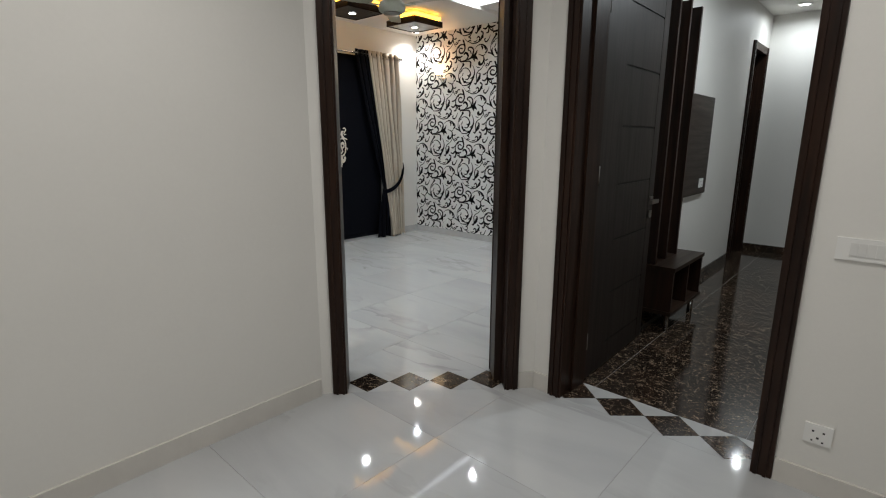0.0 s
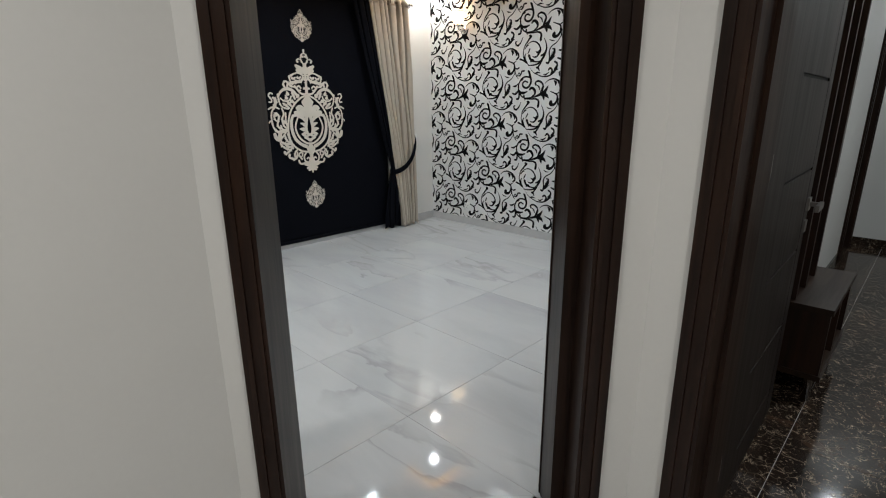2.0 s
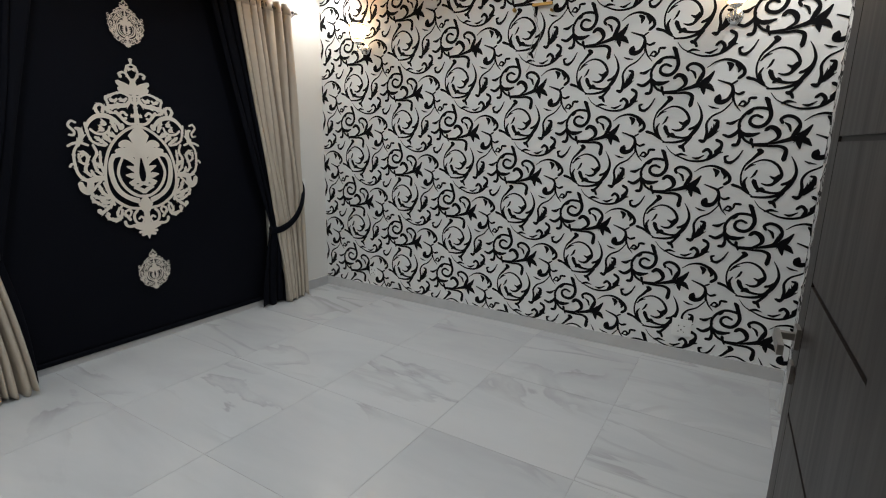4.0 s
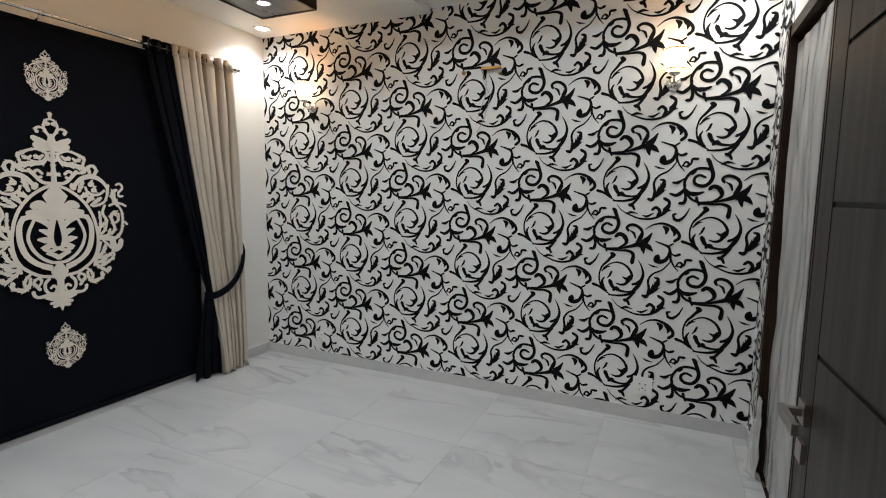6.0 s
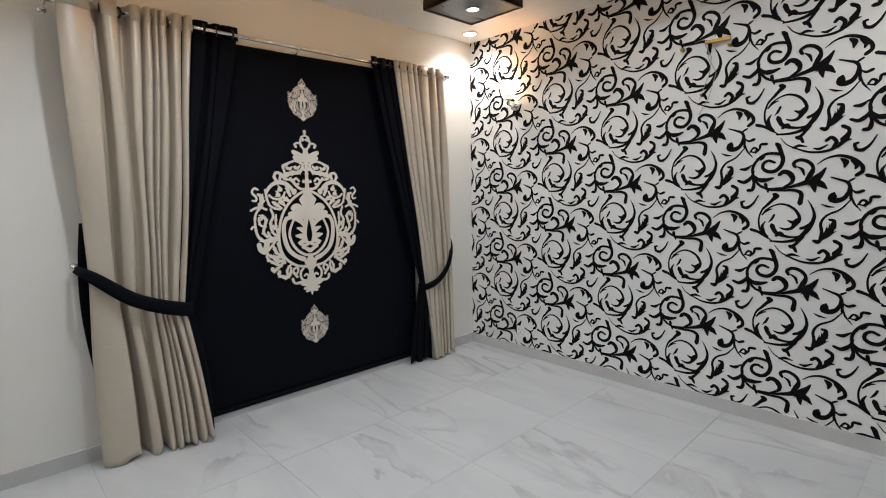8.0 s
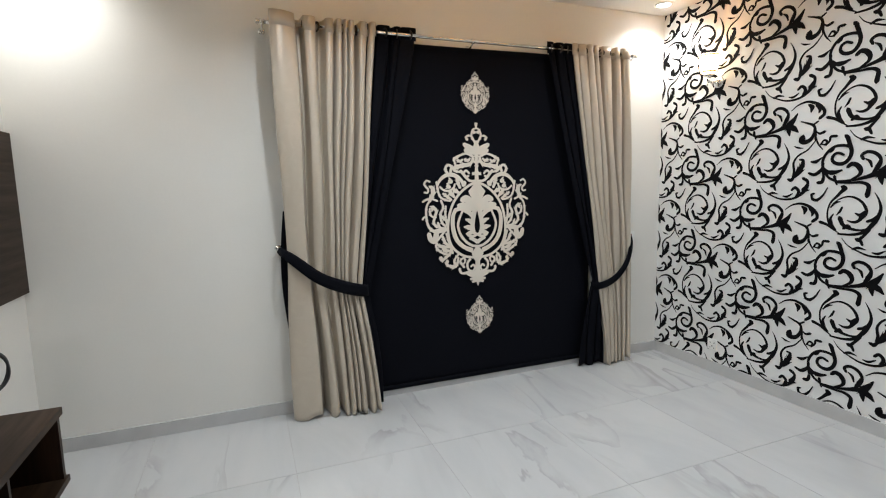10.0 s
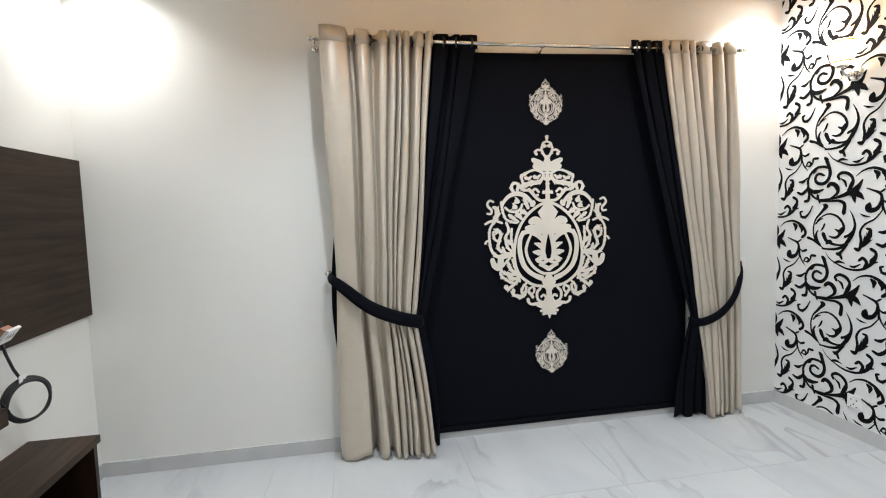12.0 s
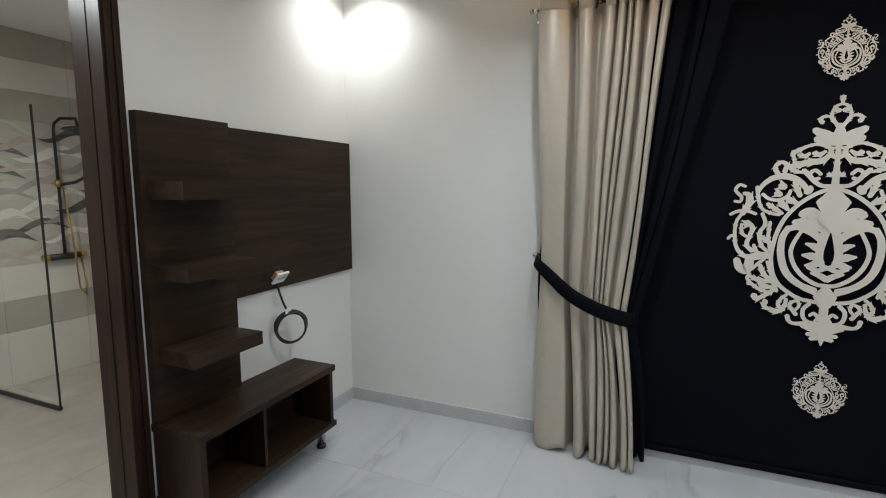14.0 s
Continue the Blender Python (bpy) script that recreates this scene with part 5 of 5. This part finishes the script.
def loose_socket():
    root = thing("hanging_socket", 0.81, 0.03, 1.06, "white socket plate dangling from the panel cut-out", "socket")
    m = pose(0.80, 0.07, 1.055, -38, 0, 8)
    part("plate", cube(-0.055, -0.006, -0.036, 0.055, 0.006, 0.036, 0.005, m, 2), M_PLASTIC, root)
    part("rear_box", cube(-0.035, -0.034, -0.024, 0.035, -0.006, 0.024, 0.003, m), M_COPPER, root, "copper-coloured rear housing")
    for k in (-0.025, 0.0, 0.025):
        part("slot", cube(k - 0.004, 0.006, -0.010, k + 0.004, 0.0068, 0.010, 0, m), M_CABLE, root)
    part("cut_out", cube(0.755, 0.0262, 1.045, 0.865, 0.0275, 1.115, 0.001), M_CABLE, root, "dark square cut-out")


loose_socket()


def cable_coil():
    root = thing("cable_coil", 0.74, 0.02, 0.75, "coiled black cable hanging below the television panel", "cable")
    for k in range(3):
        r = 0.098 - 0.006 * k
        pts = [(0.745 + (r + 0.006 * math.sin(3 * a + k)) * math.cos(a) * 0.85 + 0.008 * k, 0.085 + 0.010 * k - 0.5 * r * math.cos(a), 0.752 + r * math.sin(a)) for a in [2 * math.pi * i / 40 for i in range(40)]]
        part("loop", tube(pts, 0.0065, 8, True), M_CABLE, root)
    part("lead", tube([(0.80, 0.04, 1.03), (0.795, 0.05, 0.97), (0.775, 0.06, 0.90), (0.765, 0.08, 0.848)], 0.0065), M_CABLE, root)
    part("tag", cube(0.735, 0.085, 0.835, 0.79, 0.09, 0.868, 0.002), M_PLASTIC, root, "white cable tie tag")


cable_coil()


# ---- sockets and switches ----
def plate(name, m, w, h, label, holes, group="wall plates"):
    """A wall plate in its own axes: x along the wall, y out of it, z up. holes: (x, z, w, h, material)."""
    root = thing(name, *m.translation, label, "switch" if "switch" in name else "socket", group)
    part("face", cube(-w / 2, 0, -h / 2, w / 2, 0.009, h / 2, 0.004, m, 2), M_PLASTIC, root)
    for x, z, a, b, mat in holes:
        part("rocker" if mat is not M_CABLE else "slot", cube(x - a / 2, 0.009, z - b / 2, x + a / 2, 0.0115 if mat is not M_CABLE else 0.0094, z + b / 2, 0.0005, m), mat, root)
    return root


def facing(x, y, z, way):
    return pose(x, y, z, 0, 0, {"e": -90, "s": 180, "n": 0, "w": 90}[way])


THREE = [(-0.018, 0.012, 0.008, 0.008), (0.018, 0.012, 0.008, 0.008), (0.0, -0.016, 0.009, 0.009), (-0.018, -0.03, 0.007, 0.007), (0.018, -0.03, 0.007, 0.007)]
plate("wall_switch", facing(0, 4.335, 1.072, "e"), 0.085, 0.085, "white switch with a red rocker beside the curtain", [(0.0, 0.0, 0.022, 0.034, M_RED)])
plate("wall_socket", facing(3.40, YW, 0.245, "s"), 0.125, 0.125, "white three-pin socket on the wallpaper", [(*q, M_CABLE) for q in THREE])
plate("wall_socket", facing(0.62, YW, 0.23, "s"), 0.085, 0.085, "white socket low on the wallpaper", [(*q, M_CABLE) for q in THREE])
plate("wall_socket", facing(5.60, YH, 0.27, "s"), 0.095, 0.085, "white three-pin socket low on the hall wall", [(*q, M_CABLE) for q in THREE])
plate("wall_switch", facing(5.68, YH, 1.055, "s"), 0.26, 0.085, "wide white switch plate on the hall wall",
      [(0.075 - 0.026 * k, 0.0, 0.024, 0.05, M_ROCK) for k in range(5)] + [(-0.085 + 0.024 * k, 0.012 * (-1) ** k, 0.009, 0.009, M_CABLE) for k in range(2)])
plate("wall_socket", facing(4.815, FARY, 0.235, "s"), 0.09, 0.085, "white socket on the far wall", [(*q, M_CABLE) for q in THREE])


# ---- door leaves ----
def door_leaf(name, hinge, angle, width, side, label, height=2.40):
    """A flush leaf with routed grooves. Local x runs from the hinge; its front faces local y * side."""
    m = pose(hinge[0], hinge[1], 0.008, 0, 0, angle) @ Matrix.Diagonal((1, side, 1, 1))
    root = thing(name, hinge[0], hinge[1], 0.0, label, "door")
    part("core", cube(0, -0.036, 0, width, -0.003, height, 0.002, m), M_GROOVE, root)
    g, stile, hinge_stile = 0.006, width - 0.105, 0.30
    part("stile", cube(stile + g, -0.003, 0, width, 0.003, height, 0.0015, m), M_LEAF, root)
    part("stile", cube(0, -0.003, 0, hinge_stile - g, 0.003, height, 0.0015, m), M_LEAF, root)
    cuts = [0.0, 0.16, 0.49, 0.835, 1.18, 1.525, 1.87, 2.215, height]
    for a, b in zip(cuts, cuts[1:]):
        part("panel", cube(hinge_stile - g + 0.0002, -0.003, a + (g if a else 0), stile, 0.003, b - (g if b < height else 0), 0.0015, m), M_LEAF, root)
    x = width - 0.055
    rose = part("handle_rose", cube(x - 0.027, 0.003, 1.0, x + 0.027, 0.013, 1.054, 0.002, m), M_NICKEL, root, "square dark nickel rose")
    part("handle_neck", cube(x - 0.009, 0.013, 1.018, x + 0.009, 0.055, 1.036, 0.002, m), M_NICKEL, rose)
    part("handle_lever", cube(x - 0.125, 0.045, 1.014, x + 0.009, 0.059, 1.040, 0.003, m), M_NICKEL, rose, "flat nickel lever")
    part("key_rose", cube(x - 0.025, 0.003, 0.905, x + 0.025, 0.012, 0.955, 0.002, m), M_NICKEL, root, "square key plate")
    for z in (0.25, 1.25, 2.15):
        part("hinge", lathe([(0.008, z - 0.05), (0.009, z), (0.008, z + 0.05)], 10, m @ pose(-0.004, 0.004, 0)), M_NICKEL, root)
    return root


door_leaf("door_1", (3.870, 1.488), 91.75, 0.985, 1, "dark brown grooved wooden door standing open")
door_leaf("door_2", (4.43, 1.66), 91.5, 0.97, -1, "dark brown grooved wooden door opened into the next room")

# wrapped door in the east wall
ME = Matrix(((0, 1, 0, XE), (-1, 0, 0, LEAF1), (0, 0, 1, 0), (0, 0, 0, 1)))
frame_run("door_frame_5", ME, LEAF1 - LEAF0, 2.45, 0.115, 0.06, "dark timber frame beside the wallpaper corner", (0.004, 0.004))
wrapped = thing("door_5", XE + 0.1, LEAF0, 0, "closed dark door wrapped in crinkled clear plastic film", "door")
part("leaf", cube(XE + 0.085, LEAF0 + 0.08, 0.008, XE + 0.125, LEAF1 - 0.08, 2.37, 0.002), M_LEAF, wrapped)


def film(u, v):
    y, z = LEAF0 + 0.07 + (LEAF1 - LEAF0 - 0.14) * u, 0.02 + 2.33 * v
    q = Vector((0, y, z))
    d = 0.022 * noise.noise(Vector((1, y * 3.2, z * 1.3))) + 0.008 * noise.noise(Vector((5, y * 11, z * 4))) + 0.0015 * noise.noise(Vector((9, y * 30 + z * 6, z * 14)))
    return (XE + 0.02 + d, y, z)


part("plastic_film", sheet(film, 60, 130, 0.0), M_FILM, wrapped, "crinkled clear plastic wrapping")
scrap = thing("plastic_scrap", XE - 0.03, LEAF1 - 0.08, 0.0, "torn strip of clear plastic film by the door foot", "plastic film")
part("sheet", sheet(lambda u, v: (XE - 0.02 - 0.05 * u * (1 - v) + 0.012 * noise.noise(Vector((u * 7, v * 5, 2))), LEAF1 - 0.16 + 0.10 * u + 0.01 * noise.noise(Vector((u * 5, v * 9, 7))), 0.003 + 0.45 * v), 14, 30, 0.0), M_FILM, scrap)


# ---- room beyond the second doorway ----
def far_room():
    root = thing("slatted_wall_unit", 4.27, 3.6, 0, "dark wood television unit with three upright fins", "wall unit")
    for k, (x1, y) in enumerate(((4.40, 2.83), (4.40, 3.06), (4.40, 3.31))):
        part("fin", cube(4.254, y, 0.52, x1, y + 0.03, 2.44, 0.003), M_WOODV, root)
    part("tv_panel", cube(4.254, 3.342, 0.945, 4.284, 4.40, 1.845, 0.002), M_WOODY, root)
    part("console_top", cube(4.254, 2.80, 0.485, 4.56, 3.56, 0.515, 0.003), M_WOODY, root)
    part("console_bottom", cube(4.254, 2.80, 0.14, 4.56, 3.56, 0.168, 0.003), M_WOODY, root)
    for y in (2.81, 3.17, 3.525):
        part("console_side", cube(4.256, y, 0.168, 4.55, y + 0.026, 0.485, 0.002), M_WOODV, root)
    part("console_back", cube(4.256, 2.836, 0.168, 4.268, 3.525, 0.485), M_WOODY, root)
    for fx, fy in ((4.51, 2.87), (4.51, 3.48), (4.31, 3.48), (4.31, 2.87)):
        part("foot", lathe([(0.022, 0.0), (0.022, 0.135), (0.027, 0.14)], 14, pose(fx, fy, 0)), M_STEEL, root, "chrome foot")
    plate("wall_socket", pose(4.284, 4.22, 1.05, 0, 0, -90), 0.11, 0.085, "white socket on the dark television panel", [(*q, M_CABLE) for q in THREE])
    cur = thing("gold_curtain", 5.25, FARY - 0.08, 0, "gold-brown damask curtain falling to the dark floor", "curtain")
    part("cloth", sheet(lambda u, v: (5.0 + 0.45 * smooth(0, 1, v * 2.0) * (1 - 0.8 * u) + 0.75 * u, FARY - 0.11 + 0.045 * math.sin(u * 34) * (0.6 + 0.4 * (1 - v)), 0.01 + 2.55 * v), 80, 12, 0.003), M_GOLD, cur)
    door = thing("door_4", 4.10, FD0 + 0.08, 0, "dark wooden door standing ajar in the far doorway", "door")
    part("leaf", cube(4.03, FD0 + 0.085, 0.008, 4.07, FD1 - 0.085, 2.47, 0.002), M_LEAF, door)
    part("handle", cube(4.07, FD0 + 0.12, 1.0, 4.12, FD0 + 0.14, 1.02, 0.002), M_NICKEL, door)


far_room()


# ---- bathroom glimpsed through the south doorway ----
def bathroom():
    wallb = thing("bath_wall_tiling", 1.0, BY, 0, "beige and cream wall tiles with a wave band", "wall tiles", kind="structure")
    bands = [(0.0, 0.44, M_CREAM), (0.44, 0.69, M_BEIGE), (0.69, 0.96, M_CREAM), (2.10, 2.33, M_BEIGE), (2.33, 2.57, M_CREAM), (2.57, 2.80, M_BEIGE)]
    for z0, z1, mat in bands:
        for k in range(6):
            part("wall_tile", cube(-0.3 + 0.6 * k + 0.001, BY, z0 + 0.001, 0.3 + 0.6 * k - 0.001, BY + 0.008, z1 - 0.001, 0.001), mat, wallb)
    for r in range(3):
        z0 = 0.96 + 0.38 * r
        for k in range(6):
            part("wave_tile", cube(-0.3 + 0.6 * k + 0.001, BY, z0 + 0.001, 0.3 + 0.6 * k - 0.001, BY + 0.008, z0 + 0.379, 0.001), M_WAVE0, wallb)
    rnd = random.Random(4)
    mats = [M_WAVE1, M_WAVE2, M_WAVE3, M_WAVE4]
    for r in range(13):
        z = 1.0 + 0.083 * r
        for k in range(7):
            x = -0.35 + 0.5 * k + 0.25 * (r % 2) + rnd.uniform(-0.05, 0.05)
            length, h = rnd.uniform(0.4, 0.62), rnd.uniform(0.05, 0.085)
            vs, n = [], 14
            bm = bmesh.new()
            lo, hi = [], []
            for i in range(n + 1):
                u = i / n
                base = z + 0.045 * math.sin(2 * math.pi * u - 0.6)
                w = h * math.sin(math.pi * u)
                lo.append(bm.verts.new((x + length * u, BY + 0.0095 + 0.0004 * r, max(0.965, base - w * 0.35))))
                hi.append(bm.verts.new((x + length * u, BY + 0.0095 + 0.0004 * r, min(2.095, base + w * 0.65 + 0.001))))
            for i in range(n):
                bm.faces.new((lo[i], lo[i + 1], hi[i + 1], hi[i]))
            part("wave", bm, mats[rnd.randrange(4)], wallb)
    sh = thing("rain_shower", 0.5, BY, 1.0, "black and gold rain shower set on the tiled wall", "shower")
    x, y = 0.47, BY + 0.06
    part("riser", tube([(x, y, 1.0), (x, y, 2.05), (x, y + 0.02, 2.10), (x + 0.02, y + 0.14, 2.13), (x + 0.0, y + 0.30, 2.12), (x, y + 0.32, 2.06)], 0.012), M_CABLE, sh)
    part("rain_head", lathe([(0.02, 2.06), (0.10, 2.045), (0.11, 2.03), (0.10, 2.025)], 28, pose(x, y + 0.32, 0)), M_CABLE, sh)
    valve = part("valve", tube([(x - 0.12, y, 1.0), (x + 0.12, y, 1.0)], 0.026, 14), M_CABLE, sh)
    for k in (-1, 1):
        part("valve_knob", lathe([(0.026, 0.0), (0.029, 0.01), (0.026, 0.045)], 14, pose(x + 0.12 * k, y, 1.0, 0, 90 * k)), M_BRASS, valve, "brass valve knob")
    part("slider", lathe([(0.022, 1.58), (0.026, 1.61), (0.022, 1.64)], 14, pose(x, y, 0)), M_BRASS, sh, "brass slider")
    part("hand_shower", tube([(x, y + 0.03, 1.60), (x - 0.10, y + 0.06, 1.62), (x - 0.2, y + 0.08, 1.68)], 0.013), M_CABLE, sh)
    part("hose", tube([(x - 0.01, y + 0.04, 1.58), (x - 0.05, y + 0.05, 1.1), (x - 0.07, y + 0.05, 0.72), (x - 0.11, y + 0.05, 0.66), (x - 0.13, y + 0.05, 0.74), (x - 0.11, y + 0.03, 0.98)], 0.008), M_BRASS, sh, "gold shower hose")
    gl = thing("shower_screen", 1.02, -2.2, 0, "clear glass shower screen with dark trim", "glass screen")
    pane = part("pane", cube(1.015, BY + 0.02, 0.03, 1.025, -1.775, 2.12), M_GLASS, gl)
    pane.visible_shadow = False
    part("bottom_trim", cube(1.008, BY + 0.02, 0.004, 1.032, -1.77, 0.03, 0.002), M_CABLE, gl)
    part("edge_trim", cube(1.013, -1.775, 0.03, 1.027, -1.770, 2.12), M_CABLE, gl)


bathroom()

# ---- floor pieces ----
build_floors()
